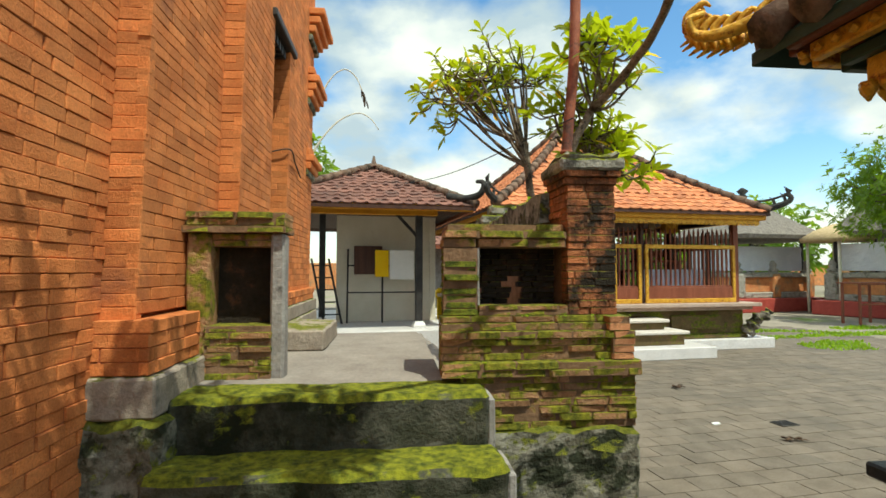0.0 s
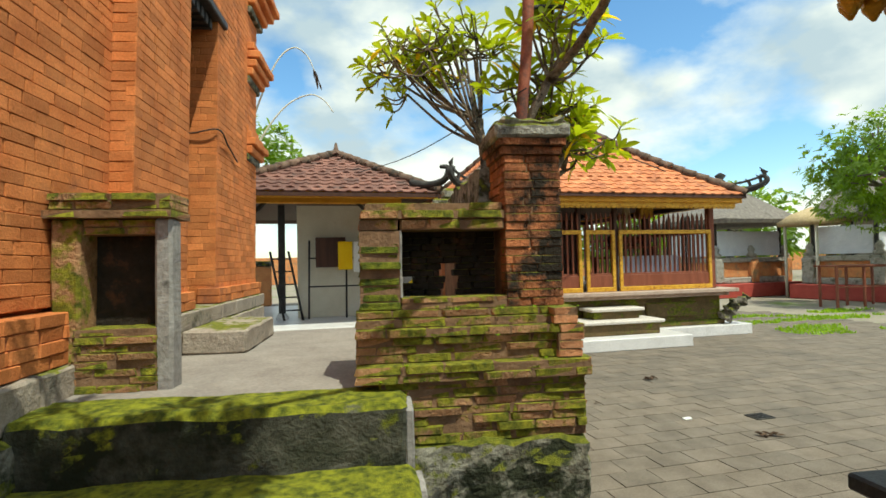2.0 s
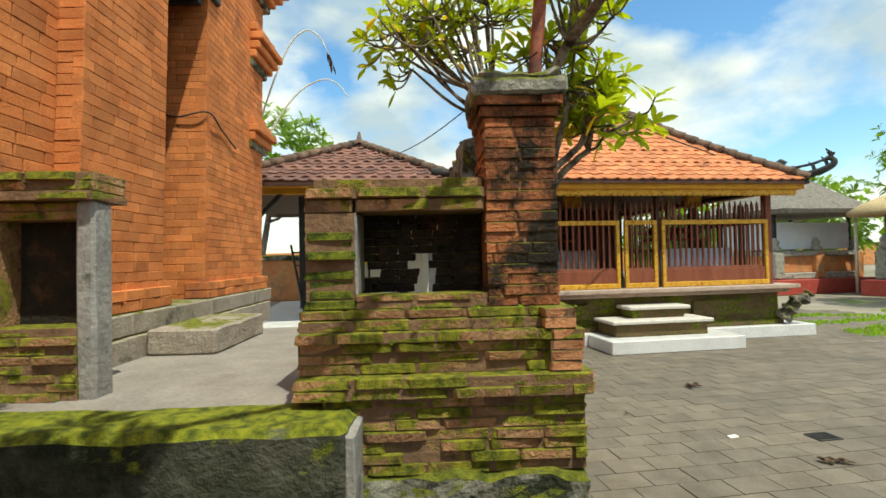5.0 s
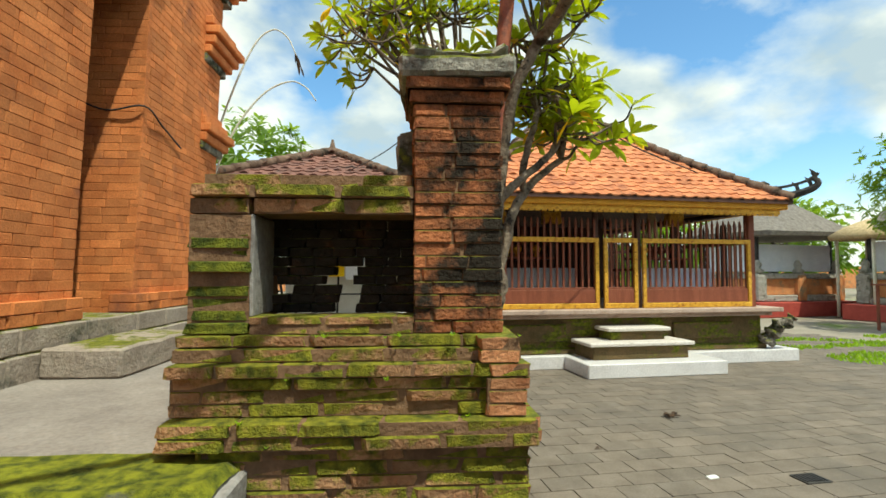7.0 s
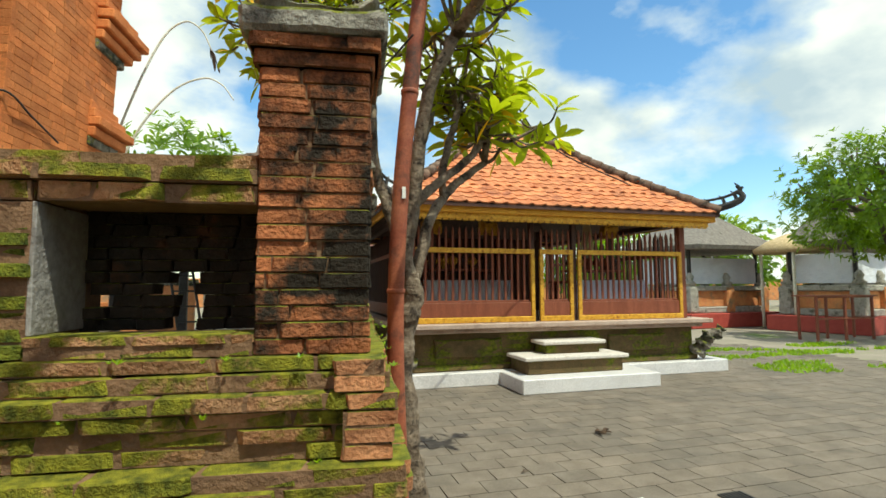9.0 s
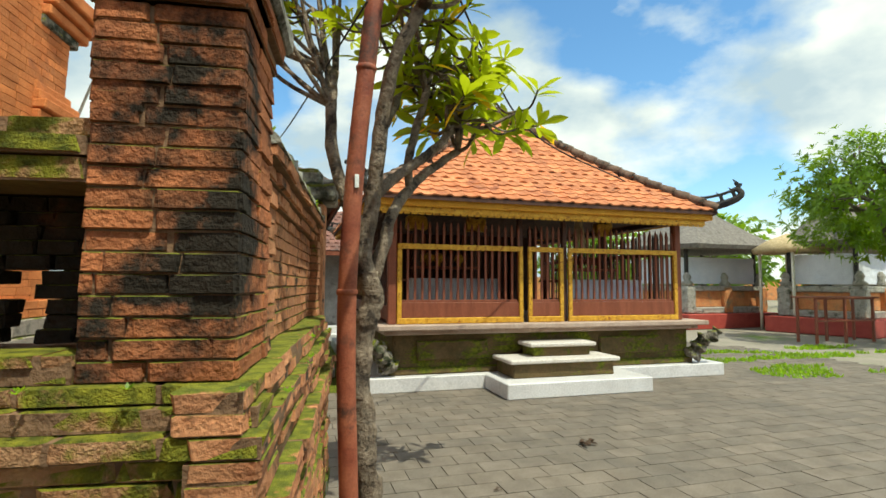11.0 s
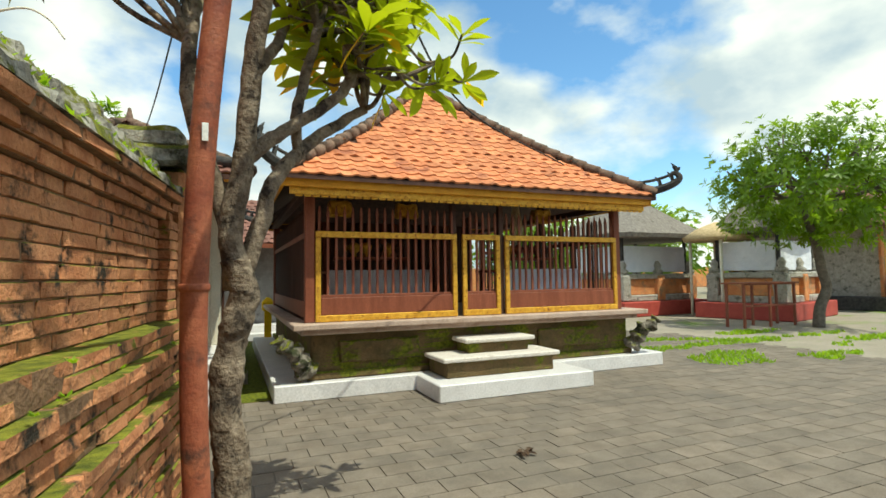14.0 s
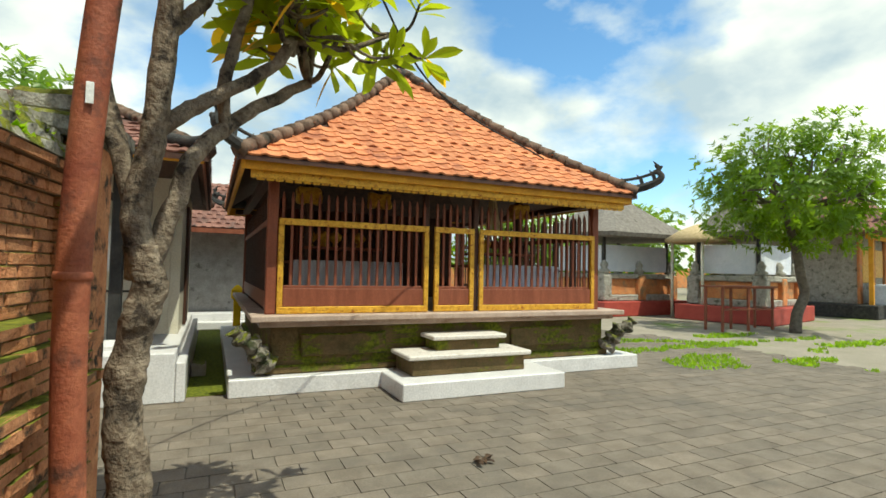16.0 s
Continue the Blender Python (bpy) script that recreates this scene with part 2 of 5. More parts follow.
M_BARK = surface("frangipani_bark", (0.12, 0.085, 0.06), (0.36, 0.285, 0.21), 18, 0.92, 1.0, 34, (0.045, 0.033, 0.025), 0.50, 0.10, 9, vary=0.0)
M_BARK2 = surface("grey_bark", (0.11, 0.09, 0.07), (0.19, 0.16, 0.13), 10, 0.92, 0.8, 45)
M_LEAF = leafy("frangipani_leaf", (0.13, 0.21, 0.014), (0.27, 0.34, 0.020))
M_LEAFY = leafy("yellowing_leaf", (0.55, 0.34, 0.02), (0.62, 0.42, 0.03))
M_LEAF2 = leafy("broad_leaf", (0.075, 0.16, 0.012), (0.15, 0.26, 0.02))
M_RUST = surface("rusty_red_pole", (0.25, 0.062, 0.034), (0.40, 0.13, 0.068), 6, 0.6, 0.25, 60, (0.085, 0.04, 0.03), 0.52, 0.12, 4)
M_WIRE = surface("black_cable", (0.015, 0.015, 0.015), (0.03, 0.03, 0.03), 5, 0.6, 0.0)
M_BAMBOO = surface("dry_bamboo", (0.66, 0.62, 0.50), (0.80, 0.77, 0.66), 9, 0.7, 0.1, 60)
M_PAPER = surface("white_paper", (0.78, 0.78, 0.76), (0.82, 0.82, 0.80), 9, 0.9, 0.1)
M_DEADLEAF = surface("dead_leaf", (0.05, 0.03, 0.02), (0.10, 0.06, 0.035), 20, 0.9, 0.3)
M_GREENP = surface("dark_green_paint", (0.012, 0.035, 0.025), (0.02, 0.05, 0.035), 5, 0.5, 0.1)


# ---- builders ----
def part(name, bm, material, parent=None, label="", smooth=False, kind=""):
    me = bpy.data.meshes.new(name)
    bm.to_mesh(me)
    bm.free()
    me.materials.append(material)
    if smooth:
        for p in me.polygons:
            p.use_smooth = True
    ob = new(name, me)
    ob.parent = parent
    return tagged(ob, label, kind=kind)


def thing(name, label, category, m=None, group="", kind=""):
    ob = new(name)
    ob.empty_display_size = 0.1
    ob.matrix_world = m or Matrix()
    return tagged(ob, label, category, group, kind)


def add_box(bm, x0, x1, y0, y1, z0, z1, bevel=0.0, top=0.0):
    """A block; top: how far its upper face draws in on each side."""
    vs = [bm.verts.new(p) for p in ((x0, y0, z0), (x1, y0, z0), (x1, y1, z0), (x0, y1, z0),
                                    (x0 + top, y0 + top, z1), (x1 - top, y0 + top, z1), (x1 - top, y1 - top, z1), (x0 + top, y1 - top, z1))]
    fs = [bm.faces.new([vs[i] for i in f]) for f in ((3, 2, 1, 0), (4, 5, 6, 7), (0, 1, 5, 4), (1, 2, 6, 5), (2, 3, 7, 6), (3, 0, 4, 7))]
    if bevel:
        es = {e for f in fs for e in f.edges}
        bmesh.ops.bevel(bm, geom=list(es), offset=bevel, segments=1, affect="EDGES", profile=0.6)
    return vs


def block(name, x0, x1, y0, y1, z0, z1, material, parent=None, bevel=0.008, top=0.0, label="", worn=0.0, kind=""):
    bm = bmesh.new()
    add_box(bm, x0, x1, y0, y1, z0, z1, bevel, top)
    if worn:
        n = max(2, int(max(x1 - x0, y1 - y0) / 0.08))
        bmesh.ops.subdivide_edges(bm, edges=[e for e in bm.edges if e.calc_length() > 0.12], cuts=min(n, 14), use_grid_fill=True)
        for v in bm.verts:
            v.co += (noise.noise_vector(v.co * 6) + 0.5 * noise.noise_vector(v.co * 17)) * worn
    return part(name, bm, material, parent, label, kind=kind)


def add_tube(bm, pts, radii, sides=8, cap=True):
    """A tapered tube along pts."""
    pts = [Vector(p) for p in pts]
    rings, side = [], None
    for i, p in enumerate(pts):
        d = (pts[min(i + 1, len(pts) - 1)] - pts[max(i - 1, 0)]).normalized()
        if side is None:
            side = d.orthogonal().normalized()
        side = (side - d * side.dot(d)).normalized()
        o = d.cross(side)
        rings.append([bm.verts.new(p + (side * math.cos(a) + o * math.sin(a)) * radii[i]) for a in (2 * math.pi * k / sides for k in range(sides))])
    for a, b in zip(rings, rings[1:]):
        for k in range(sides):
            bm.faces.new((a[k], a[(k + 1) % sides], b[(k + 1) % sides], b[k]))
    if cap:
        bm.faces.new(rings[0][::-1])
        bm.faces.new(rings[-1])
    return rings


def tube(name, pts, radii, material, parent=None, sides=8, label="", smooth=True, kind=""):
    bm = bmesh.new()
    add_tube(bm, pts, radii if isinstance(radii, (list, tuple)) else [radii] * len(pts), sides)
    return part(name, bm, material, parent, label, smooth, kind)


def lathe(name, profile, material, parent=None, at=(0, 0, 0), sides=12, label="", square=False):
    """A turned body; profile: (radius, height) from the foot up."""
    bm = bmesh.new()
    k = 4 if square else sides
    o, s = (math.pi / 4, math.sqrt(2)) if square else (0, 1)
    rings = [[bm.verts.new((at[0] + r * s * math.cos(o + 2 * math.pi * i / k), at[1] + r * s * math.sin(o + 2 * math.pi * i / k), at[2] + z)) for i in range(k)] for r, z in profile]
    for a, b in zip(rings, rings[1:]):
        for i in range(k):
            bm.faces.new((a[i], a[(i + 1) % k], b[(i + 1) % k], b[i]))
    bm.faces.new(rings[0][::-1])
    bm.faces.new(rings[-1])
    return part(name, bm, material, parent, label, not square)


def smooth_path(pts, steps=6):
    """A Catmull-Rom line through pts."""
    p = [Vector(q) for q in pts]
    p = [2 * p[0] - p[1]] + p + [2 * p[-1] - p[-2]]
    out = []
    for i in range(1, len(p) - 2):
        for s in range(steps):
            t = s / steps
            out.append(0.5 * (2 * p[i] + (p[i + 1] - p[i - 1]) * t + (2 * p[i - 1] - 5 * p[i] + 4 * p[i + 1] - p[i + 2]) * t * t
                              + (3 * p[i] - p[i - 1] - 3 * p[i + 1] + p[i + 2]) * t ** 3))
    return out + [p[-2]]


def joined(name, verts, faces, material, parent=None, label="", kind="stuff", smooth=False):
    me = bpy.data.meshes.new(name)
    me.from_pydata(verts, [], faces)
    me.materials.append(material)
    if smooth:
        for p in me.polygons:
            p.use_smooth = True
    ob = new(name, me)
    ob.parent = parent
    return tagged(ob, label, kind=kind)


def unit_piece(bevel, rough, seed):
    """A unit block from -0.5 to 0.5 with worn edges, for bricks and pavers."""
    rng = random.Random(seed)
    bm = bmesh.new()
    add_box(bm, -0.5, 0.5, -0.5, 0.5, -0.5, 0.5)
    bmesh.ops.bevel(bm, geom=list(bm.edges), offset=bevel, segments=1, affect="EDGES")
    for v in bm.verts:
        v.co += Vector([rng.uniform(-rough, rough) for _ in range(3)])
    me = bpy.data.meshes.new("piece")
    bm.to_mesh(me)
    bm.free()
    return me


def pieces_for(material, bevel, rough, count=5):
    out = []
    for i in range(count):
        me = unit_piece(bevel, rough, i)
        me.materials.append(material)
        out.append(me)
    return out


OLD = pieces_for(M_BRICK, 0.06, 0.032)
SOOTY = pieces_for(M_SOOTY, 0.05, 0.024)
MOSSY = pieces_for(M_MOSSY, 0.07, 0.036)
FURRY = pieces_for(M_FURRY, 0.09, 0.04)
BLACKENED = pieces_for(M_NICHE_DARK, 0.06, 0.05)
SHARP = pieces_for(M_GATE, 0.05, 0.014)
PIECE_V = {}


class Bricklayer:
    """Lays bricks on a wall: the first ones as parts of their own, the others in one joined mesh."""

    def __init__(self, parent, meshes, rest_material, limit, seed=1, name="brick"):
        self.parent, self.meshes, self.rest, self.left, self.name = parent, meshes, rest_material, limit, name
        self.rng, self.v, self.f = random.Random(seed), [], []
        self.joint, self.jm = bmesh.new(), M_GJOINT if meshes is SHARP else M_MORTAR

    def put(self, m):
        me = self.rng.choice(self.meshes)
        if self.left > 0:
            self.left -= 1
            ob = new(self.name, me)
            ob.parent = self.parent
            ob.matrix_basis = m
            return
        if me.name not in PIECE_V:
            PIECE_V[me.name] = ([v.co.copy() for v in me.vertices], [tuple(p.vertices) for p in me.polygons])
        vs, fs = PIECE_V[me.name]
        k = len(self.v)
        self.v += [tuple(m @ q) for q in vs]
        self.f += [tuple(i + k for i in g) for g in fs]

    def courses(self, a, b, z0, z1, n, course=0.051, length=0.20, depth=0.09, uneven=0.007, joint=0.004, skip=None, lean=0.0):
        """Courses along the line a to b (x, y), from z0 to z1, facing n (x, y); lean: how far the wall draws back per metre of height."""
        a, b, n = Vector((*a, 0)), Vector((*b, 0)), Vector((*n, 0))
        full, d = (b - a).length, (b - a).normalized()
        rows = max(1, round((z1 - z0) / course))
        h = (z1 - z0) / rows
        ang = math.atan2(d.y, d.x)
        if not skip:
            lo = [a - n * 0.009 + d * 0.006, b - n * 0.009 - d * 0.006, b - n * (depth - 0.004) - d * 0.006, a - n * (depth - 0.004) + d * 0.006]
            q = [self.joint.verts.new(p + Vector((0, 0, z))) for z in (z0, z1 - 0.005) for p in lo]
            for f in ((3, 2, 1, 0), (4, 5, 6, 7), (0, 1, 5, 4), (1, 2, 6, 5), (2, 3, 7, 6), (3, 0, 4, 7)):
                self.joint.faces.new([q[i] for i in f])
        for r in range(rows):
            s = -self.rng.uniform(0.0, 1.0) * length if full > length * 1.3 else 0
            while s < full - 0.005:
                e = s + length * self.rng.uniform(0.85, 1.2)
                s0, e0 = max(s, 0), min(e, full)
                if full - e0 < 0.05:
                    e0 = e = full
                mid, z = (s0 + e0) / 2, z0 + (r + 0.5) * h
                if not (skip and skip(mid, z)):
                    at = a + d * mid - n * (depth / 2 - self.rng.uniform(-uneven, uneven) + lean * (z - z0)) + Vector((0, 0, z))
                    self.put(Matrix.Translation(at) @ Matrix.Rotation(ang + self.rng.uniform(-0.012, 0.012), 4, "Z")
                             @ Matrix.Rotation(self.rng.uniform(-0.01, 0.01), 4, "Y") @ Matrix.Diagonal((e0 - s0 - joint, depth, h - joint, 1)))
                s = e

    def finish(self):
        if self.v:
            joined(self.name + "work", self.v, self.f, self.rest, self.parent)
        if self.joint.faces:
            bmesh.ops.recalc_face_normals(self.joint, faces=self.joint.faces)
            part("mortar", self.joint, self.jm, self.parent, kind="stuff")
        else:
            self.joint.free()

# ---- ground ----
GR = 400
bm = bmesh.new()
bmesh.ops.create_grid(bm, x_segments=40, y_segments=40, size=GR)
for v in bm.verts:
    v.co.z = -0.03
tagged(part("ground", bm, M_GROUND, None, "sandy courtyard earth with thin grass", kind="structure"), category="ground")
pavement = thing("pavement", "grey rectangular stone pavers laid across the temple courtyard", "pavement", kind="structure")
block("bed", -6, 11.5, -7, 15, -0.2, -0.012, M_SOIL, pavement, 0, kind="structure")
block("bed", 11.52, 30, -7, 30, -0.2, -0.010, M_GROUND, pavement, 0, kind="structure")

# ---- brick gate and stair (turned 7 degrees from the pavilion) ----
YARD = Matrix.Translation((1.45, 2.6, 0)) @ Matrix.Rotation(radians(-7), 4, "Z")

stair = thing("stone_stair", "mossy grey concrete steps leading up to the gate landing", "stairs", YARD)
for v0, z0, z1 in ((-0.34, 0.0, 0.88), (-0.68, 0.0, 0.62), (-1.04, 0.0, 0.34)):
    block("tread", -2.50 + (0.88 - z1) * 0.1, -0.87 + (0.88 - z1) * 0.12, v0, v0 + 0.345, z0, z1, M_STEP, stair, 0.03, worn=0.014)
for v0, z1 in ((-0.34, 0.88), (-0.68, 0.62), (-1.04, 0.34)):
    block("cheek", -0.885 + (0.88 - z1) * 0.12, -0.845 + (0.88 - z1) * 0.12, v0 + 0.012, v0 + 0.34, 0, z1 - 0.035, M_RENDERED, stair, 0.008, worn=0.005, label="bare grey rendered step end")
block("landing", -2.55, -1.08, 0.006, 2.3, 0, 0.872, M_LANDING, stair, 0.01, label="worn grey concrete landing")

wall = thing("stair_wall", "mossy old brick balustrade wall with a niche and capped pillar", "wall", YARD)
block("core", -1.06, -0.885, 0.12, 0.40, 1.2, 1.79, M_MORTAR, wall)
# niche head, in the same brick with shade in its colour
block("core", -0.885, -0.31, 0.12, 0.40, 1.665, 1.79, M_NICHE_DARK, wall)
block("core", -0.885, -0.31, 0.12, 0.40, 1.2, 1.29, M_MORTAR, wall)
block("core", -1.08, 0.0, 0.03, 0.40, 0.6, 1.2, M_MORTAR, wall)
block("core", -0.31, -0.06, 0.06, 0.40, 1.2, 2.04, M_MORTAR, wall)
block("stone_base", -1.1, 0.045, -0.13, 0.42, 0, 0.61, M_ROUGH, wall, 0.02, worn=0.03, label="rough mossy rubble base")
lay = Bricklayer(wall, MOSSY, M_MOSSYR, 160, 3)
THIN = dict(course=0.042)
for z0, z1, vf, ur in ((0.61, 0.91, -0.10, 0.04), (0.91, 0.995, -0.135, 0.065), (0.995, 1.12, -0.06, 0.03), (1.12, 1.165, -0.085, 0.045), (1.165, 1.21, -0.05, 0.03), (1.21, 1.25, -0.02, 0.015)):
    ul = -1.0 if z1 < 0.95 else -1.11
    lay.courses((ul, vf), (ur, vf), z0, z1, (0, -1), depth=0.14, uneven=0.012, length=0.215, **THIN)
# niche: head, sill
lay.courses((-0.88, 0.01), (-0.33, 0.01), 1.655, 1.71, (0, -1), depth=0.2, uneven=0.012, course=0.055)
lay.courses((-1.09, 0.01), (-0.885, 0.01), 1.655, 1.71, (0, -1), depth=0.2, uneven=0.012, course=0.055)
lay.courses((-1.08, 0.0), (-0.33, 0.0), 1.71, 1.755, (0, -1), depth=0.26, uneven=0.016, length=0.24, **THIN)
lay.courses((-1.06, 0.05), (-0.33, 0.05), 1.755, 1.80, (0, -1), depth=0.26, uneven=0.016, length=0.26, **THIN)
lay.courses((-0.88, -0.012), (-0.33, -0.012), 1.25, 1.31, (0, -1), depth=0.14, uneven=0.012, course=0.03)
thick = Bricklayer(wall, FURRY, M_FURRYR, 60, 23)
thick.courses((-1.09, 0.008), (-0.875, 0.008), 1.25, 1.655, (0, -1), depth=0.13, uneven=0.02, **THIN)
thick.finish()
dark = Bricklayer(wall, SOOTY, M_SOOTYR, 170, 13)
dark.courses((-0.335, 0.0), (-0.03, 0.0), 1.25, 2.04, (0, -1), depth=0.12, uneven=0.006, course=0.044, length=0.16)
dark.courses((-0.03, 0.0), (-0.03, 0.36), 1.25, 2.04, (1, 0), depth=0.10, uneven=0.004, course=0.044, length=0.16)
dark.courses((-0.335, 0.36), (-0.335, 0.0), 1.80, 2.04, (-1, 0), depth=0.10, course=0.044)
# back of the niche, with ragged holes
niche_back = Bricklayer(wall, BLACKENED, M_NICHE_DARKR, 90, 33)
niche_back.courses((-0.88, 0.27), (-0.33, 0.27), 1.30, 1.66, (0, -1), depth=0.07, length=0.09, course=0.036, joint=0.001, uneven=0.012,
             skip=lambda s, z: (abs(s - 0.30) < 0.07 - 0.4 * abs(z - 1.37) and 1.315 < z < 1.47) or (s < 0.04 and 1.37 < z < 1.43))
niche_back.finish()
block("niche_jamb", -0.882, -0.870, 0.012, 0.27, 1.31, 1.65, M_RENDERED, wall, 0.002, label="grey render lining", worn=0.003)
for r, z0, z1 in ((0.012, 2.04, 2.085), (0.03, 2.085, 2.125)):
    dark.courses((-0.335 - r, -r), (-0.03 + r, -r), z0, z1, (0, -1), depth=0.2, course=0.08, length=0.3)
    dark.courses((-0.03 + r, -r), (-0.03 + r, 0.36 + r), z0, z1, (1, 0), depth=0.2, course=0.08, length=0.3)
    dark.courses((-0.335 - r, 0.36 + r), (-0.335 - r, -r), z0, z1, (-1, 0), depth=0.2, course=0.08, length=0.3)
block("cap_slab", -0.335 - 0.05, -0.03 + 0.05, -0.05, 0.41, 2.127, 2.195, M_LICHEN, wall, 0.012, worn=0.014, label="weathered lichen-grey cap slab")
block("cap", -0.36, 0.0, -0.03, 0.38, 2.193, 2.235, M_LICHEN, wall, 0.02, worn=0.03, label="crumbling lichen-covered top")
lay.finish()
dark.finish()

side = thing("side_wall", "old red brick wall with sloped mossy coping and stepped plinth", "wall", YARD)
block("core", -0.36, -0.16, 0.40, 2.3, 0.0, 1.85, M_MORTAR, side)
block("core", -0.36, -0.03, 0.40, 2.3, 0.0, 1.16, M_MORTAR, side)
block("stone_base", -0.34, 0.045, 0.43, 2.32, 0, 0.30, M_ROUGH, side, 0.02, worn=0.03, label="rough mossy rubble base")
lay = Bricklayer(side, OLD, M_BRICKR, 330, 5)
for z0, z1, uf in ((0.30, 0.91, 0.04), (0.91, 0.995, 0.07), (0.995, 1.12, 0.03), (1.12, 1.165, 0.05), (1.165, 1.25, 0.015)):
    lay.courses((uf, -0.1 if z0 > 0.6 else 0.42), (uf, 2.3), z0, z1, (1, 0), depth=0.13, uneven=0.011, length=0.215, course=0.044)
lay.courses((-0.085, 0.36), (-0.085, 2.2), 1.25, 1.72, (1, 0), depth=0.10, uneven=0.004, course=0.045)
for v0, v1 in ((0.36, 0.50), (2.14, 2.3)):
    lay.courses((-0.035, v0), (-0.035, v1), 1.25, 1.72, (1, 0), depth=0.10, course=0.045)
lay.courses((-0.06, 0.36), (-0.06, 2.28), 1.72, 1.765, (1, 0), depth=0.14, course=0.045)
lay.courses((-0.04, 0.36), (-0.04, 2.29), 1.765, 1.81, (1, 0), depth=0.16, course=0.045, length=0.24)
lay.courses((-0.01, 0.36), (-0.01, 2.3), 1.81, 1.85, (1, 0), depth=0.2, length=0.3, course=0.04)
bm = bmesh.new()
prof = [(-0.005, 1.85), (-0.02, 1.88), (-0.06, 1.90), (-0.075, 1.945), (-0.11, 1.96), (-0.125, 2.005), (-0.17, 2.02), (-0.19, 2.07), (-0.25, 2.08), (-0.40, 2.02), (-0.40, 1.84), (-0.1, 1.84)]
n_seg = 90
rows = []
for i in range(n_seg + 1):
    y = 0.36 + i * 1.94 / n_seg
    row = []
    for u, z in prof:
        w = 1.0 if z > 1.855 else 0.0
        h = noise.noise((u * 11, y * 7, z * 11)) + 0.6 * noise.noise((u * 25, y * 22, z * 25))
        row.append(bm.verts.new((u + 0.028 * h * w, y, z + (0.035 * noise.noise((y * 4.5, u * 6, 3)) + 0.018 * noise.noise((y * 19, u * 20, 8))) * w)))
    rows.append(row)
for a, b in zip(rows, rows[1:]):
    for k in range(len(prof)):
        bm.faces.new((a[k], b[k], b[(k + 1) % len(prof)], a[(k + 1) % len(prof)]))
bm.faces.new(rows[0][::-1])
bm.faces.new(rows[-1])
part("coping", bm, M_LICHEN, side, "lichen-covered sloped coping")
block("end_pier", -0.38, -0.02, 2.32, 2.62, 0, 2.00, M_BRICKR, side, 0.02, worn=0.012)
block("pier_cap", -0.46, 0.06, 2.24, 2.70, 2.005, 2.10, M_LICHEN, side, 0.02, worn=0.015)
block("pier_cap", -0.36, -0.04, 2.34, 2.60, 2.10, 2.22, M_LICHEN, side, 0.03, worn=0.015)
lay.finish()
# ferns and weeds on the old masonry
vs, fs = [], []
rng = random.Random(8)
for k in range(165):
    if k < 130:
        base = Vector((rng.uniform(-0.28, -0.03), rng.uniform(0.4, 2.3), 0))
        base.z = 1.87 + 0.95 * (-base.x - 0.02) - 0.02
    else:
        base = Vector((rng.uniform(-1.05, 0.06), -0.11 + rng.uniform(-0.03, 0.05), rng.choice((0.99, 1.12, 1.25, 0.92))))
        if rng.random() < 0.5:
            base = Vector((rng.choice((0.05, 0.06)), rng.uniform(0.0, 2.2), rng.choice((0.98, 1.18, 1.25))))
    size = rng.uniform(0.012, 0.032) * (1.7 if k < 130 else 0.75)
    for j in range(7):
        a = rng.uniform(0, 6.28)
        d = Vector((math.cos(a), math.sin(a), rng.uniform(0.3, 1.2))).normalized()
        w = d.cross(Vector((0, 0, 1))).normalized() * size * 0.22
        i0 = len(vs)
        vs += [tuple(base), tuple(base + d * size * 0.5 + w), tuple(base + d * size), tuple(base + d * size * 0.5 - w)]
        fs.append((i0, i0 + 1, i0 + 2, i0 + 3))
weeds = joined("weeds", vs, fs, M_GRASS, None, "small green ferns and weeds sprouting from mossy brick ledges")
weeds.matrix_world = YARD
tagged(weeds, category="weeds")

pier = thing("niche_pier", "low brick pier with dark niche and mossy cap by the gate", "pier", YARD)
block("post", -2.60, -2.47, 0.17, 0.40, 0.85, 1.74, M_MOSSYR, pier, 0.012, worn=0.012)
block("post", -2.12, -2.035, 0.165, 0.31, 0.85, 1.74, M_RENDERED, pier, 0.015, worn=0.010, label="grey rendered side post")
block("back", -2.48, -2.1, 0.33, 0.40, 0.85, 1.74, M_NICHE_DARK, pier, 0.01, worn=0.01, label="sooty niche back, coloured darker for the shade inside")
lay = Bricklayer(pier, MOSSY, M_MOSSYR, 60, 7)
lay.courses((-2.50, 0.15), (-2.10, 0.15), 0.87, 1.19, (0, -1), course=0.042, depth=0.2, uneven=0.016)
lay.courses((-2.50, 0.2), (-2.10, 0.2), 1.66, 1.74, (0, -1), course=0.04, depth=0.13)
lay.courses((-2.63, 0.12), (-2.02, 0.12), 1.742, 1.785, (0, -1), course=0.043, depth=0.29, uneven=0.016)
lay.courses((-2.61, 0.15), (-2.03, 0.15), 1.785, 1.87, (0, -1), course=0.042, depth=0.26, uneven=0.018)
lay.finish()

gate = thing("brick_gate", "tall orange brick temple gate with recessed doorway and stepped pilasters", "gate", YARD)
TOPZ = 5.6
lay = Bricklayer(gate, SHARP, M_GATER, 320, 9)
cuts = ((-2.78, -4.2, -0.40), (-2.62, -0.40, 0.70), (-2.48, 0.70, 1.62), (-2.48, 2.31, 3.85))
for uf, v0, v1 in cuts:
    block("core", -4.2, uf - 0.05, v0, v1, 0, TOPZ, M_GJOINT, gate, 0)
block("core", -4.2, -3.15, 1.62, 2.31, 0, TOPZ, M_GJOINT, gate, 0)
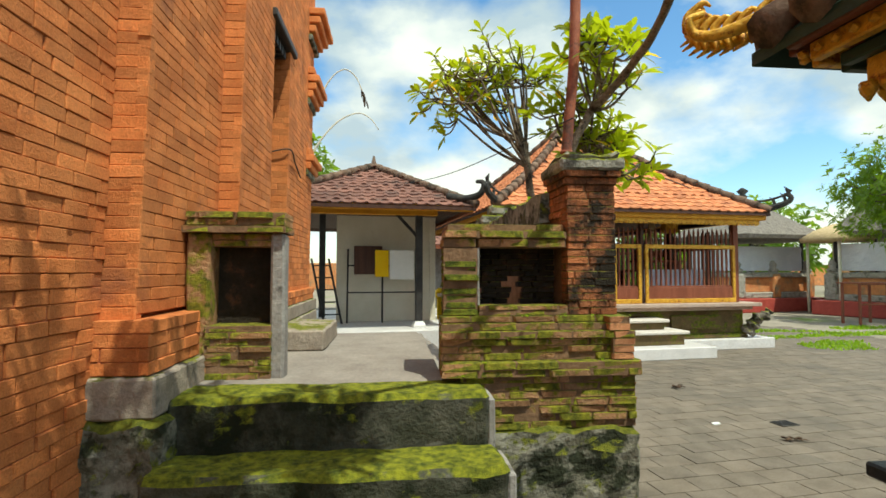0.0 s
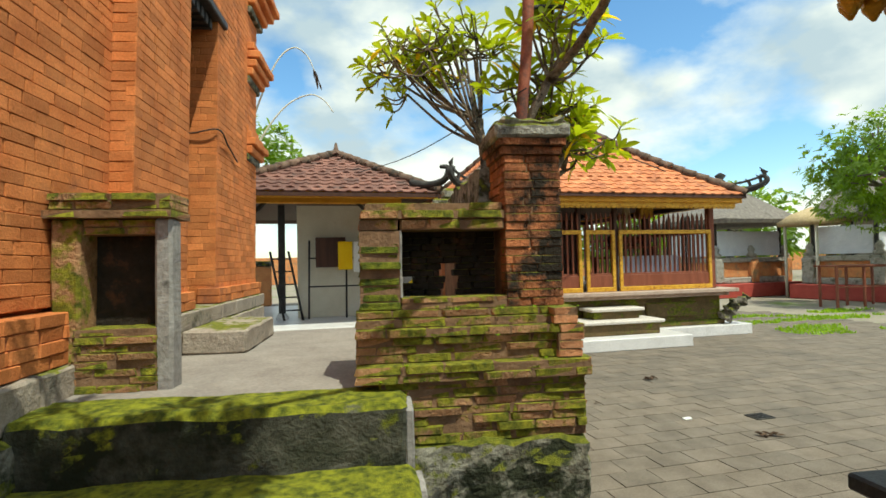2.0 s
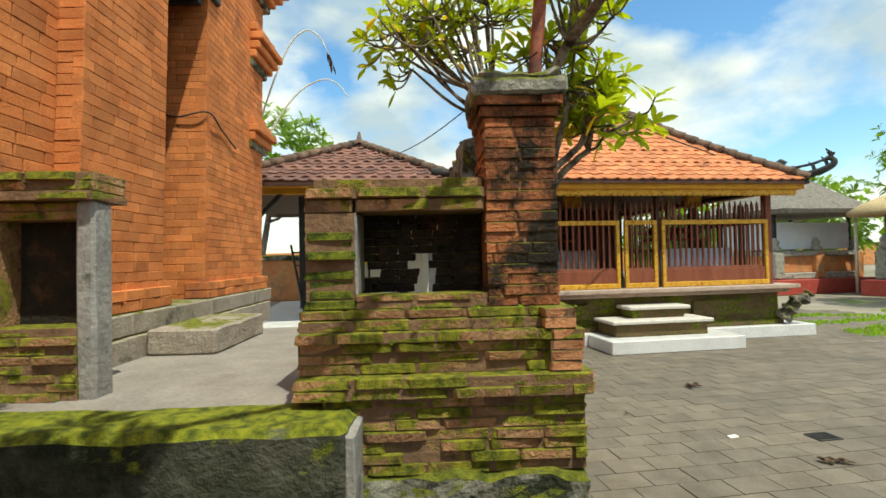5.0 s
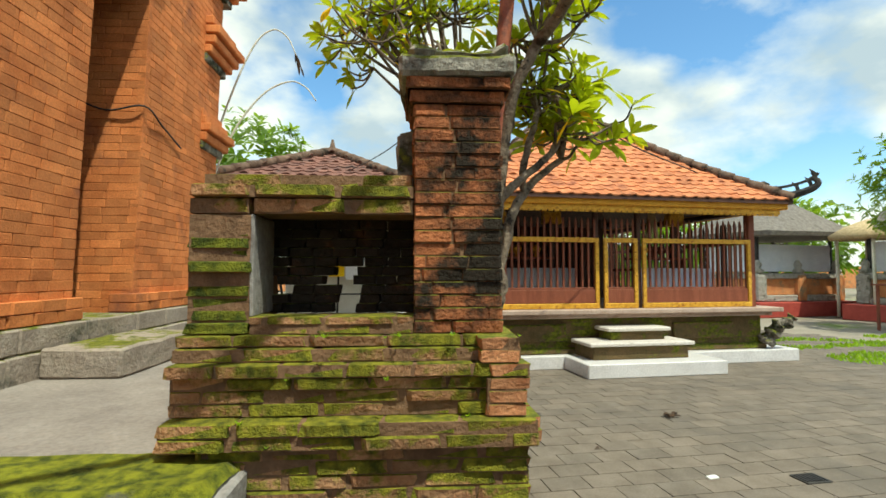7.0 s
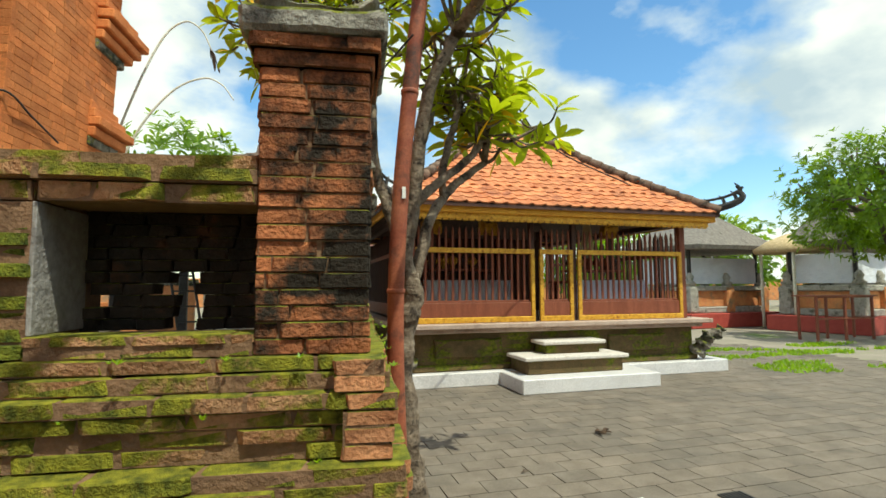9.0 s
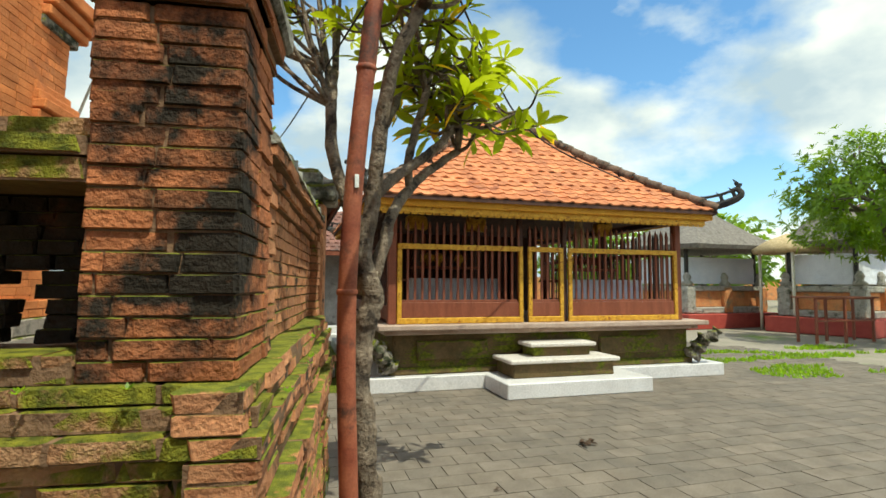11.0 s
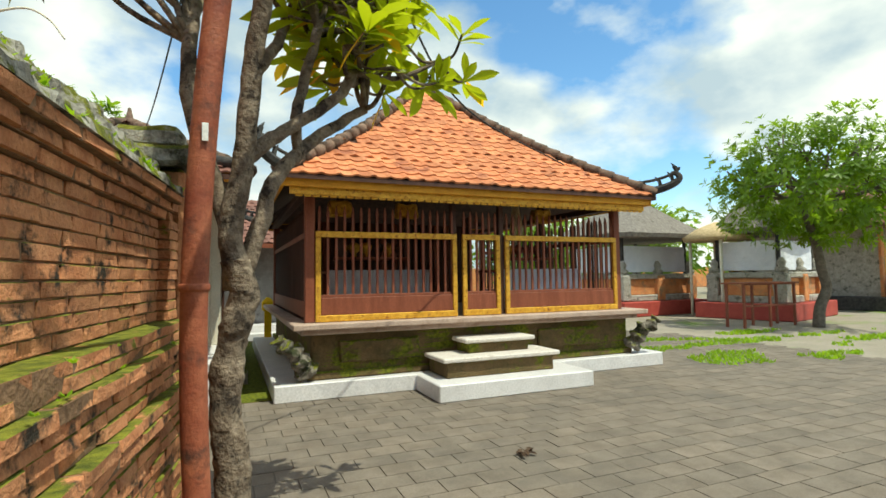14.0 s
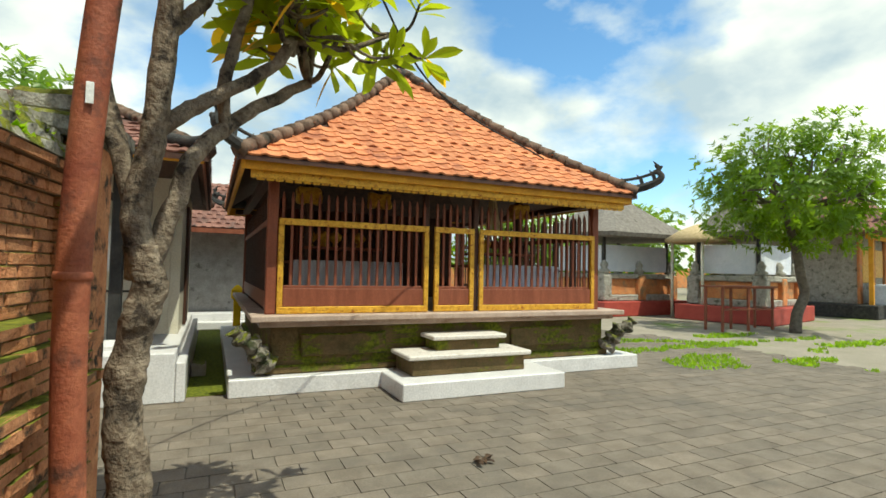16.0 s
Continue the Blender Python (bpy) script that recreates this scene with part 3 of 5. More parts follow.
block("lintel_core", -3.2, -2.54, 1.62, 2.31, 3.90, TOPZ, M_GJOINT, gate, 0)
GC = dict(course=0.064, depth=0.06)
lay.courses((-2.78, -1.4), (-2.78, -0.40), 0.35, 1.95, (1, 0), uneven=0.006, **GC)
lay.courses((-2.80, -0.40), (-2.62, -0.40), 1.02, TOPZ, (0, -1), uneven=0.004, **GC)
lay.courses((-2.62, -0.40), (-2.62, 0.70), 1.30, TOPZ, (1, 0), uneven=0.002, joint=0.003, **GC)
lay.courses((-2.78, -1.4), (-2.78, -0.40), 1.95, TOPZ, (1, 0), uneven=0.004, joint=0.004, **GC)
lay.courses((-2.78, -1.4), (-2.78, -0.40), 0.0, 0.35, (1, 0), uneven=0.008, **GC)
lay.courses((-2.78, -4.2), (-2.78, -1.4), 0.0, TOPZ, (1, 0), uneven=0.004, joint=0.004, **GC)
lay.courses((-2.64, 0.70), (-2.48, 0.70), 1.0, TOPZ, (0, -1), uneven=0.003, **GC)
lay.courses((-2.48, 0.70), (-2.48, 1.62), 1.28, TOPZ, (1, 0), uneven=0.001, joint=0.002, **GC)
lay.courses((-2.48, 2.31), (-2.48, 3.85), 1.28, TOPZ, (1, 0), uneven=0.001, joint=0.002, **GC)
lay.courses((-3.15, 2.31), (-2.48, 2.31), 1.0, 3.9, (0, -1), uneven=0.001, joint=0.002, **GC)
lay.courses((-2.48, 1.62), (-2.48, 2.31), 3.92, TOPZ, (1, 0), uneven=0.001, joint=0.002, **GC)
# brick feet
lay.courses((-2.52, -0.46), (-2.52, 0.64), 1.02, 1.28, (1, 0), course=0.064, depth=0.2, uneven=0.006)
lay.courses((-2.80, -0.46), (-2.52, -0.46), 1.02, 1.28, (0, -1), course=0.064, depth=0.2, uneven=0.006)
lay.courses((-2.43, 0.68), (-2.43, 1.66), 1.16, 1.30, (1, 0), course=0.064, depth=0.2, uneven=0.004)
lay.courses((-2.43, 2.27), (-2.43, 3.9), 1.16, 1.30, (1, 0), course=0.064, depth=0.2, uneven=0.004)
lay.finish()
for v0, v1 in ((-0.48, -0.10), (-0.095, 0.30), (0.305, 0.66)):
    block("base_stone", -2.9, -2.48, v0, v1, 0.82, 1.015, M_GREYBLOCK, gate, 0.012, worn=0.006)
block("rubble_base", -2.9, -2.44, -0.50, 0.66, 0, 0.815, M_ROUGH, gate, 0.03, worn=0.035, label="rough lichen-spotted rubble footing")
for v0, v1 in ((0.67, 1.1), (1.105, 1.66), (1.665, 2.26), (2.265, 2.7), (2.705, 3.3), (3.305, 3.95)):
    block("base_stone", -3.0, -2.40, v0, v1, 1.02, 1.155, M_GREYBLOCK, gate, 0.01, worn=0.004)
    block("base_stone", -3.0, -2.38, v0 - 0.1 if v0 > 0.7 else v0, v1 - 0.1, 0.80, 1.015, M_GREYBLOCK, gate, 0.01, worn=0.004)
for k in range(6):
    block("roof_beam", -3.12, -2.52, 1.63 + k * 0.115, 1.70 + k * 0.115, 3.74, 3.84, M_BLACKWOOD, gate, 0.006)
block("lintel_beam", -2.60, -2.44, 1.5, 2.5, 3.842, 3.92, M_BLACKWOOD, gate, 0.01, label="dark timber lintel")
block("door_leaf", -3.14, -3.08, 1.63, 2.30, 1.16, 3.74, M_BLACKWOOD, gate, 0.01, label="shut dark timber door in the recess")
# corbelled cornice on the far flank
for k, (z, r) in enumerate(((2.72, 0.10), (2.80, 0.18), (2.90, 0.26), (2.98, 0.16), (3.06, 0.08), (3.65, 0.10), (3.74, 0.19), (3.84, 0.28), (3.95, 0.36), (4.05, 0.22), (4.5, 0.14), (4.62, 0.24), (4.74, 0.36), (4.86, 0.48))):
    block("cornice", -3.6, -2.50 + r * 0.45, 3.4, 3.85 + r, z, z + 0.09, M_GATER if k % 5 else M_ROUGH, gate, 0.012, worn=0.006)
tube("cable", smooth_path([(-3.05, 2.29, 2.86), (-2.75, 2.28, 2.74), (-2.465, 2.29, 2.78), (-2.462, 2.6, 2.7), (-2.462, 2.95, 2.6)]), 0.008, M_WIRE, gate, 5)
tagged(block("stone_block", -2.37, -1.93, 1.2, 2.15, 0.872, 1.04, M_GREYBLOCK, None, 0.015, worn=0.008,
             label="grey stone block used as a step below the doorway"), category="stone block").matrix_world = YARD

# the piers draw back as they rise
for o in gate.children:
    if o.name.split(".")[0] == "brick":
        o.location.y += 0.06 * max(0, o.location.z - 1.0)
    else:
        for v in o.data.vertices:
            v.co.y += 0.06 * max(0, v.co.z - 1.0)

# ---- main pavilion ----
pav = thing("pavilion", "open temple pavilion with orange tiled roof and barred red-gold fence", "pavilion")
block("plinth", 2.42, 8.33, 8.27, 13.8, 0, 0.20, M_WHITETILE, pav, 0.01, label="white tiled plinth")
block("base", 2.86, 7.78, 8.46, 13.4, 0.2, 0.76, M_MOSSBASE, pav, 0.02, worn=0.015, label="dark mossy carved stone base")
for x0, x1 in ((3.2, 4.25), (6.1, 7.2)):
    block("base_panel", x0, x1, 8.40, 8.47, 0.40, 0.66, M_MOSSBASE, pav, 0.015, worn=0.02)
block("base_band", 2.80, 7.84, 8.41, 13.45, 0.2, 0.30, M_MOSSBASE, pav, 0.02, worn=0.01)
block("base_lip", 2.72, 7.86, 8.30, 13.5, 0.76, 0.83, M_PINKSTONE, pav, 0.01, worn=0.004)
block("platform", 2.62, 7.96, 8.17, 13.6, 0.83, 0.90, M_PINKSTONE, pav, 0.01, label="pinkish stone platform slab")
for x, s in ((2.80, -1), (7.84, 1)):
    bm = bmesh.new()
    spine = smooth_path([(x - s * 0.02, 8.44, 0.30), (x + s * 0.06, 8.38, 0.44), (x + s * 0.13, 8.34, 0.56), (x + s * 0.26, 8.28, 0.64), (x + s * 0.34, 8.25, 0.74)], 6)
    add_tube(bm, spine, [0.13 - 0.06 * k / 24 + 0.022 * math.sin(k * 1.1) for k in range(len(spine))], 16)
    for v in bm.verts:
        v.co += noise.noise_vector(v.co * 14) * 0.045
    part("corner_carving", bm, M_BASESTONE, pav, "carved grey stone beast head")
# entrance steps
ent = thing("entrance_steps", "pale speckled stone steps with mossy risers on white tiled base", "steps")
block("white_base", 4.15, 6.32, 7.48, 8.265, 0, 0.20, M_WHITETILE, ent, 0.012)
for x0, x1, y0, y1, z0, z1 in ((4.38, 5.92, 7.80, 8.40, 0.2, 0.45), (4.78, 5.68, 8.02, 8.40, 0.45, 0.64)):
    block("riser", x0, x1, y0, y1, z0, z1 - 0.055, M_MOSSBASE, ent, 0.012, worn=0.006)
    block("tread", x0 - 0.07, x1 + 0.07, y0 - 0.06, y1, z1 - 0.055, z1, M_STEPTILE, ent, 0.014)
# posts and beams
FY = 8.41
post = block("post", 2.78, 2.90, FY - 0.02, FY + 0.10, 0.9, 2.50, M_REDWOOD, pav, 0.012)
for x, y, w, z1, mt in ((7.52, FY - 0.02, 0.12, 2.5, M_REDWOOD), (4.74, FY + 0.02, 0.08, 2.5, M_DARKWOOD), (5.48, FY + 0.02, 0.08, 2.5, M_DARKWOOD), (2.78, 13.0, 0.12, 2.5, M_REDWOOD), (7.52, 13.0, 0.12, 2.5, M_REDWOOD),
                        (3.35, 9.3, 0.11, 2.75, M_DARKWOOD), (4.35, 9.3, 0.11, 2.75, M_DARKWOOD), (6.75, 9.3, 0.11, 2.75, M_DARKWOOD), (3.35, 12.2, 0.11, 2.75, M_DARKWOOD), (6.75, 12.2, 0.11, 2.75, M_DARKWOOD)):
    block("post", x, x + w, y, y + w, 0.9, z1, mt, pav, 0.012)
for x in (3.40, 4.40, 6.80):
    block("bracket", x - 0.16, x + 0.17, 9.27, 9.43, 2.32, 2.55, M_GOLD, pav, 0.02, worn=0.03, label="carved gilt bracket")
for x0, x1, y0, y1 in ((2.6, 7.8, FY - 0.04, FY + 0.08), (2.6, 7.8, 13.0, 13.12), (2.74, 2.86, FY, 13.1), (7.52, 7.64, FY, 13.1)):
    block("beam", x0, x1, y0, y1, 2.47, 2.56, M_DARKWOOD, pav, 0.01)
# fence frames, gate frame, kick boards, bars
def gold_bar(x0, x1, z0, z1):
    block("gilt_rail", x0, x1, FY - 0.035, FY + 0.012, z0, z1, M_GOLD, pav, 0.006)


XS = ((2.905, 4.80), (4.885, 5.47), (5.555, 7.55))
for i, (x0, x1) in enumerate(XS):
    gold_bar(x0, x1, 0.905, 0.985)
    gold_bar(x0, x1, 1.945, 2.02)
    for xa, xb in ((x0, x0 + 0.065), (x1 - 0.065, x1)):
        gold_bar(xa, xb, 0.987, 1.943)
    block("kick_board", x0 + 0.067, x1 - 0.067, FY - 0.02, FY + 0.01, 0.988, 1.20, M_REDWOOD, pav, 0.006, label="red-brown kick board")
    block("inner_rail", x0 + 0.067, x1 - 0.067, FY + 0.012, FY + 0.03, 1.20, 1.235, M_REDWOOD, pav, 0.004)
    n = max(3, round((x1 - x0) / 0.105))
    for k in range(n):
        x = x0 + (k + 0.5) * (x1 - x0) / n
        bm = bmesh.new()
        add_box(bm, x - 0.015, x + 0.015, FY + 0.014, FY + 0.04, 1.236, 2.24)
        add_box(bm, x - 0.019, x + 0.019, FY + 0.010, FY + 0.044, 2.241, 2.34, top=0.014)
        part("bar", bm, M_REDWOOD, pav)
for k in range(40):
    y = FY + 0.12 + k * 0.115
    for x in (2.83, 7.58):
        bm = bmesh.new()
        add_box(bm, x - 0.013, x + 0.013, y - 0.015, y + 0.015, 0.9, 2.24)
        add_box(bm, x - 0.017, x + 0.017, y - 0.019, y + 0.019, 2.241, 2.34, top=0.013)
        part("bar", bm, M_DARKWOOD, pav)
for x in (2.83, 7.58):
    block("side_rail", x - 0.03, x - 0.014, FY + 0.1, 13.0, 1.95, 2.02, M_REDWOOD, pav, 0.004)
    block("side_rail", x - 0.03, x - 0.014, FY + 0.1, 13.0, 0.95, 1.15, M_REDWOOD, pav, 0.004)
# eaves
EX0, EX1, EY0, EY1, EZ = 2.42, 7.95, 7.92, 13.7, 2.62
AP = Vector((5.2, 10.85, 4.98))
for x0, x1, y0, y1 in ((EX0 + 0.08, EX1 - 0.08, EY0 + 0.06, EY0 + 0.10), (EX0 + 0.08, EX1 - 0.08, EY1 - 0.1, EY1 - 0.06), (EX0 + 0.04, EX0 + 0.08, EY0 + 0.06, EY1 - 0.06), (EX1 - 0.08, EX1 - 0.04, EY0 + 0.06, EY1 - 0.06)):
    block("fascia", x0, x1, y0, y1, EZ - 0.13, EZ + 0.02, M_YELLOW, pav, 0.006, label="ochre fascia board")
for x0, x1, y0, y1 in ((EX0 + 0.14, EX1 - 0.14, EY0 + 0.12, EY0 + 0.15),):
    block("carved_trim", x0, x1, y0, y1, EZ - 0.21, EZ - 0.12, M_GOLD, pav, 0.004, label="carved gilt trim")
for k in range(52):
    x = EX0 + 0.2 + k * 0.0995
    block("trim_scallop", x, x + 0.085, EY0 + 0.118, EY0 + 0.14, EZ - 0.235, EZ - 0.212, M_GOLD, pav, 0.008, 0.0)


def slope(a, b, t, s, sag=0.16):
    """A point on a roof face: from eave corners a to b (s), up towards the top point (t), slightly hollow."""
    p = a.lerp(b, s).lerp(AP, t)
    p.z -= sag * math.sin(math.pi * t) * 0.9
    return p


corners = [Vector((EX0, EY0, EZ)), Vector((EX1, EY0, EZ)), Vector((EX1, EY1, EZ)), Vector((EX0, EY1, EZ))]
bm = bmesh.new()
for f in range(4):
    a, b = corners[f], corners[(f + 1) % 4]
    grid = [[bm.verts.new(slope(a, b, t / 12, s / 8)) for s in range(9)] for t in range(12)]
    tip = bm.verts.new(AP)
    for r0, r1 in zip(grid, grid[1:]):
        for s in range(8):
            bm.faces.new((r0[s], r0[s + 1], r1[s + 1], r1[s]))
    for s in range(8):
        bm.faces.new((grid[-1][s], grid[-1][s + 1], tip))
bmesh.ops.remove_doubles(bm, verts=bm.verts, dist=0.001)
r = bmesh.ops.extrude_face_region(bm, geom=list(bm.faces))
for g in r["geom"]:
    if isinstance(g, bmesh.types.BMVert):
        g.co.z -= 0.05
roof = part("roof", bm, M_DARKWOOD, pav, "dark timber roof deck")


def tile_mesh(material):
    """One pan tile: a shallow S across, thicker at its lower lip. Unit width along x, length along y (up the slope)."""
    bm = bmesh.new()
    prof = [(-0.52, 0.035), (-0.40, 0.0), (-0.15, -0.012), (0.08, 0.005), (0.24, 0.07), (0.40, 0.085), (0.52, 0.035)]
    low = [bm.verts.new((x, -0.5, z + 0.075)) for x, z in prof]
    lowb = [bm.verts.new((x, -0.5, z - 0.03)) for x, z in prof]
    up = [bm.verts.new((x, 0.6, z)) for x, z in prof]
    for i in range(len(prof) - 1):
        bm.faces.new((low[i], low[i + 1], up[i + 1], up[i]))
        bm.faces.new((lowb[i + 1], lowb[i], low[i], low[i + 1])[::-1])
    me = bpy.data.meshes.new("tile")
    bm.to_mesh(me)
    bm.free()
    me.materials.append(material)
    return me


TILE = tile_mesh(M_TILE)
tiles = Bricklayer(roof, [TILE], M_TILER, 300, 4, "tile")
W, NT = 0.205, 21


def tile_face(a, b, layer, rows, width, lift=0.012):
    for r in range(rows):
        t0, t1 = r / rows, (r + 1) / rows
        p, q = slope(a, b, t0, 0.0), slope(a, b, t0, 1.0)
        row = (q - p).length
        n = int(row / width)
        if n < 1:
            continue
        d = (q - p).normalized()
        m0, m1 = slope(a, b, t0, 0.5), slope(a, b, min(t1, 0.999), 0.5)
        up = (m1 - m0)
        ln = up.length
        up.normalize()
        nrm = d.cross(up).normalized()
        rot = Matrix((d, up, nrm)).transposed().to_4x4()
        off = (row - n * width) / 2 + (0.5 * width if r % 2 else 0)
        for k in range(n if off < width * 0.5 else n - 1):
            c = p + d * (off + (k + 0.5) * width) + up * ln * 0.5 + nrm * (lift + layer.rng.uniform(-0.004, 0.004))
            layer.put(Matrix.Translation(c) @ rot @ Matrix.Rotation(layer.rng.uniform(-0.02, 0.02), 4, "Z") @ Matrix.Diagonal((width, ln, width * 1.0, 1)))


tile_face(corners[0], corners[1], tiles, NT, W)
tile_face(corners[3], corners[0], tiles, NT, W)
tile_face(corners[1], corners[2], tiles, NT, W)
tiles.finish()
# hips, corner finials, crown
for i, c in enumerate(corners):
    for k in range(19):
        p, q = slope(c, c, k / 19, 0), slope(c, c, (k + 1.12) / 19, 0)
        up = Vector((0, 0, 0.05))
        tube("hip_tile", [p + up, q + up], [0.095, 0.07], M_RIDGE, roof, 8)
    o = (Vector((c.x, c.y, 0)) - Vector((AP.x, AP.y, 0))).normalized()
    bm = bmesh.new()
    base = c + Vector((0, 0, 0.10)) - o * 0.5
    up = Vector((0, 0, 1))
    path = smooth_path([base, base + o * 0.30 - up * 0.02, base + o * 0.58 + up * 0.02, base + o * 0.78 + up * 0.10, base + o * 0.83 + up * 0.18, base + o * 0.76 + up * 0.24, base + o * 0.69 + up * 0.19], 5)
    add_tube(bm, path, [0.075 - 0.045 * k / len(path) for k in range(len(path))], 7)
    add_tube(bm, [p + up * 0.16 for p in path[3:20]], [0.022] * 17, 6)
    for k in range(2, 24, 4):
        p = path[k]
        add_tube(bm, [p, p + up * 0.12 - o * 0.03, p + up * 0.19 - o * 0.09], [0.03, 0.028, 0.006], 5)
    part("corner_finial", bm, M_DARKSTONE, roof, "black scrolled roof corner ornament")
lathe("crown_finial", [(0.16, -0.12), (0.17, 0.02), (0.09, 0.06), (0.08, 0.14), (0.15, 0.17), (0.16, 0.25), (0.08, 0.33), (0.02, 0.42)], M_DARKSTONE, roof, AP)
# inside: altars with cloths, rear screen
for x0, x1, mt, lb in ((3.15, 4.62, M_CLOTHG, "long altar table draped in pleated grey cloth"), (5.75, 7.25, M_CLOTHW, "long altar table draped in pleated white cloth")):
    altar = thing("altar_table", lb, "altar", Matrix.Translation((0, -0.75, 0)))
    block("top", x0, x1, 9.65, 10.5, 1.50, 1.54, M_REDWOOD, altar, 0.008)
    vs, fs = [], []
    n = int((x1 - x0) / 0.018)
    for k in range(n + 1):
        x = x0 + (x1 - x0) * k / n
        w = 0.022 * math.sin(k * 1.05) + 0.006 * math.sin(k * 0.37)
        vs += [(x, 9.63 + w, 0.93), (x, 9.635 + w * 0.4, 1.53), (x, 9.66, 1.545)]
    for k in range(n):
        for j in (0, 1):
            fs.append((3 * k + j, 3 * k + 3 + j, 3 * k + 4 + j, 3 * k + 1 + j))
    joined("cloth", vs, fs, mt, altar, smooth=True, kind="")
    for x in (x0 + 0.05, x1 - 0.11):
        for y in (9.7, 10.38):
            block("leg", x, x + 0.06, y, y + 0.06, 0.9, 1.50, M_REDWOOD, altar, 0.006)
    block("shelf", x0 + 0.2, x1 - 0.2, 10.0, 10.4, 1.70, 1.74, M_REDWOOD, altar, 0.008)
    for x in (x0 + 0.24, x1 - 0.28):
        block("shelf_post", x, x + 0.05, 10.1, 10.15, 1.541, 1.70, M_REDWOOD, altar, 0.004)
    rng = random.Random(int(x0 * 10))
    for k in range(6):
        x = x0 + 0.3 + k * (x1 - x0 - 0.6) / 5
        bowl = lathe("offering_bowl", [(0.05, 0), (0.03, 0.05), (0.09, 0.11), (0.10, 0.13 + rng.uniform(0, 0.06)), (0.03, 0.22)], rng.choice((M_GOLD, M_REDWOOD, M_DARKWOOD)), None, (x, 9.45, 1.741), 10, "carved wooden offering bowl on the altar shelf")
        tagged(bowl, category="bowl", group="offering bowls")
bundle = thing("straw_bundle", "dry straw bundle hanging from the pavilion beam", "straw")
vs, fs = [], []
rng = random.Random(3)
for k in range(60):
    a = rng.uniform(0, 6.28)
    x, y = 5.95 + 0.05 * math.cos(a), 8.75 + 0.05 * math.sin(a)
    x1, y1, z1 = 5.95 + 0.13 * math.cos(a) * rng.uniform(0.3, 1), 8.75 + 0.1 * math.sin(a), 2.0 + rng.uniform(-0.06, 0.1)
    i0 = len(vs)
    vs += [(x, y, 2.5), (x + 0.012, y, 2.5), (x1 + 0.012, y1, z1), (x1, y1, z1)]
    fs.append((i0, i0 + 1, i0 + 2, i0 + 3))
joined("stalks", vs, fs, M_THATCHY, bundle)
screen = thing("timber_screen", "dark carved timber screen, widened across the pavilion back to darken the interior", "screen")
# panel widened to block the view through, standing in for the dark interior
block("panel", 2.95, 6.7, 11.8, 11.9, 0.9, 2.5, M_DARKWOOD, screen, 0.01)
for k in range(12):
    block("batten", 3.0 + k * 0.28, 3.06 + k * 0.28, 11.74, 11.80, 0.9, 2.5, M_REDWOOD, screen, 0.006)

# ---- tiled hut behind the gate ----
hut = thing("tiled_hut", "small cream-walled hut with brown tiled hip roof and black posts", "hut")
block("floor", -1.3, 1.90, 8.3, 13.2, 0.0, 0.52, M_WHITETILE, hut, 0.01, label="white tiled floor slab")
block("wall", -0.15, 1.697, 10.0, 10.14, 0.52, 2.75, M_CREAM, hut, 0.006)
block("wall", 1.70, 1.83, 10.0, 13.0, 0.52, 2.75, M_CREAM, hut, 0.006)
block("door", 1.832, 1.87, 11.0, 11.7, 0.54, 2.35, M_DARKWOOD, hut, 0.006, label="dark wooden side door")
for x, y in ((1.27, 8.75), (-0.42, 9.9), (-1.0, 8.75)):
    block("post", x - 0.06, x + 0.06, y - 0.06, y + 0.06, 0.62, 2.6, M_BLACKWOOD, hut, 0.012)
    lathe("post_foot", [(0.11, 0), (0.11, 0.04), (0.07, 0.11)], M_WHITETILE, hut, (x, y, 0.52), square=True)
for x, s in ((1.27, -1), (-1.0, 1)):
    tube("brace", [(x, 8.75, 2.1), (x + s * 0.4, 8.75, 2.52)], 0.04, M_BLACKWOOD, hut, 4, smooth=False)
block("beam", -1.2, 1.6, 8.68, 8.80, 2.5, 2.6, M_YELLOW, hut, 0.01, label="varnished timber beam")
block("ceiling_board", -1.3, 2.0, 8.35, 13.2, 2.61, 2.65, M_DARKWOOD, hut, 0)
HC = [Vector(p) for p in ((-1.5, 8.1, 2.6), (2.15, 8.1, 2.6), (2.15, 13.4, 2.6), (-1.5, 13.4, 2.6))]
AP = Vector((0.6, 10.4, 3.65))
bm = bmesh.new()
for f in range(4):
    a, b = HC[f], HC[(f + 1) % 4]
    vv = [bm.verts.new(p) for p in (a, b, AP)]
    bm.faces.new(vv)
r = bmesh.ops.extrude_face_region(bm, geom=list(bm.faces))
for g in r["geom"]:
    if isinstance(g, bmesh.types.BMVert):
        g.co.z -= 0.06
hroof = part("roof", bm, M_DARKWOOD, hut)
HT = tile_mesh(M_OLDTILE)
lay = Bricklayer(hroof, [HT], M_OLDTILE, 0, 6, "tile")
for f in (0, 1, 3):
    for rr in range(1):
        a, b = HC[f], HC[(f + 1) % 4]
        old_slope = slope
        slope = lambda a, b, t, s, sag=0: a.lerp(b, s).lerp(AP, t)
        tile_face(a, b, lay, 13, 0.2)
        slope = old_slope
lay.finish()
for c in HC:
    for k in range(12):
        p, q = c.lerp(AP, k / 12), c.lerp(AP, (k + 1.1) / 12)
        tube("hip_tile", [p + Vector((0, 0, 0.05)), q + Vector((0, 0, 0.05))], [0.085, 0.065], M_RIDGE, hroof, 7)
lathe("crown_finial", [(0.12, 0), (0.10, 0.08), (0.05, 0.12), (0.02, 0.26)], M_RIDGE, hroof, AP)
c = HC[1]
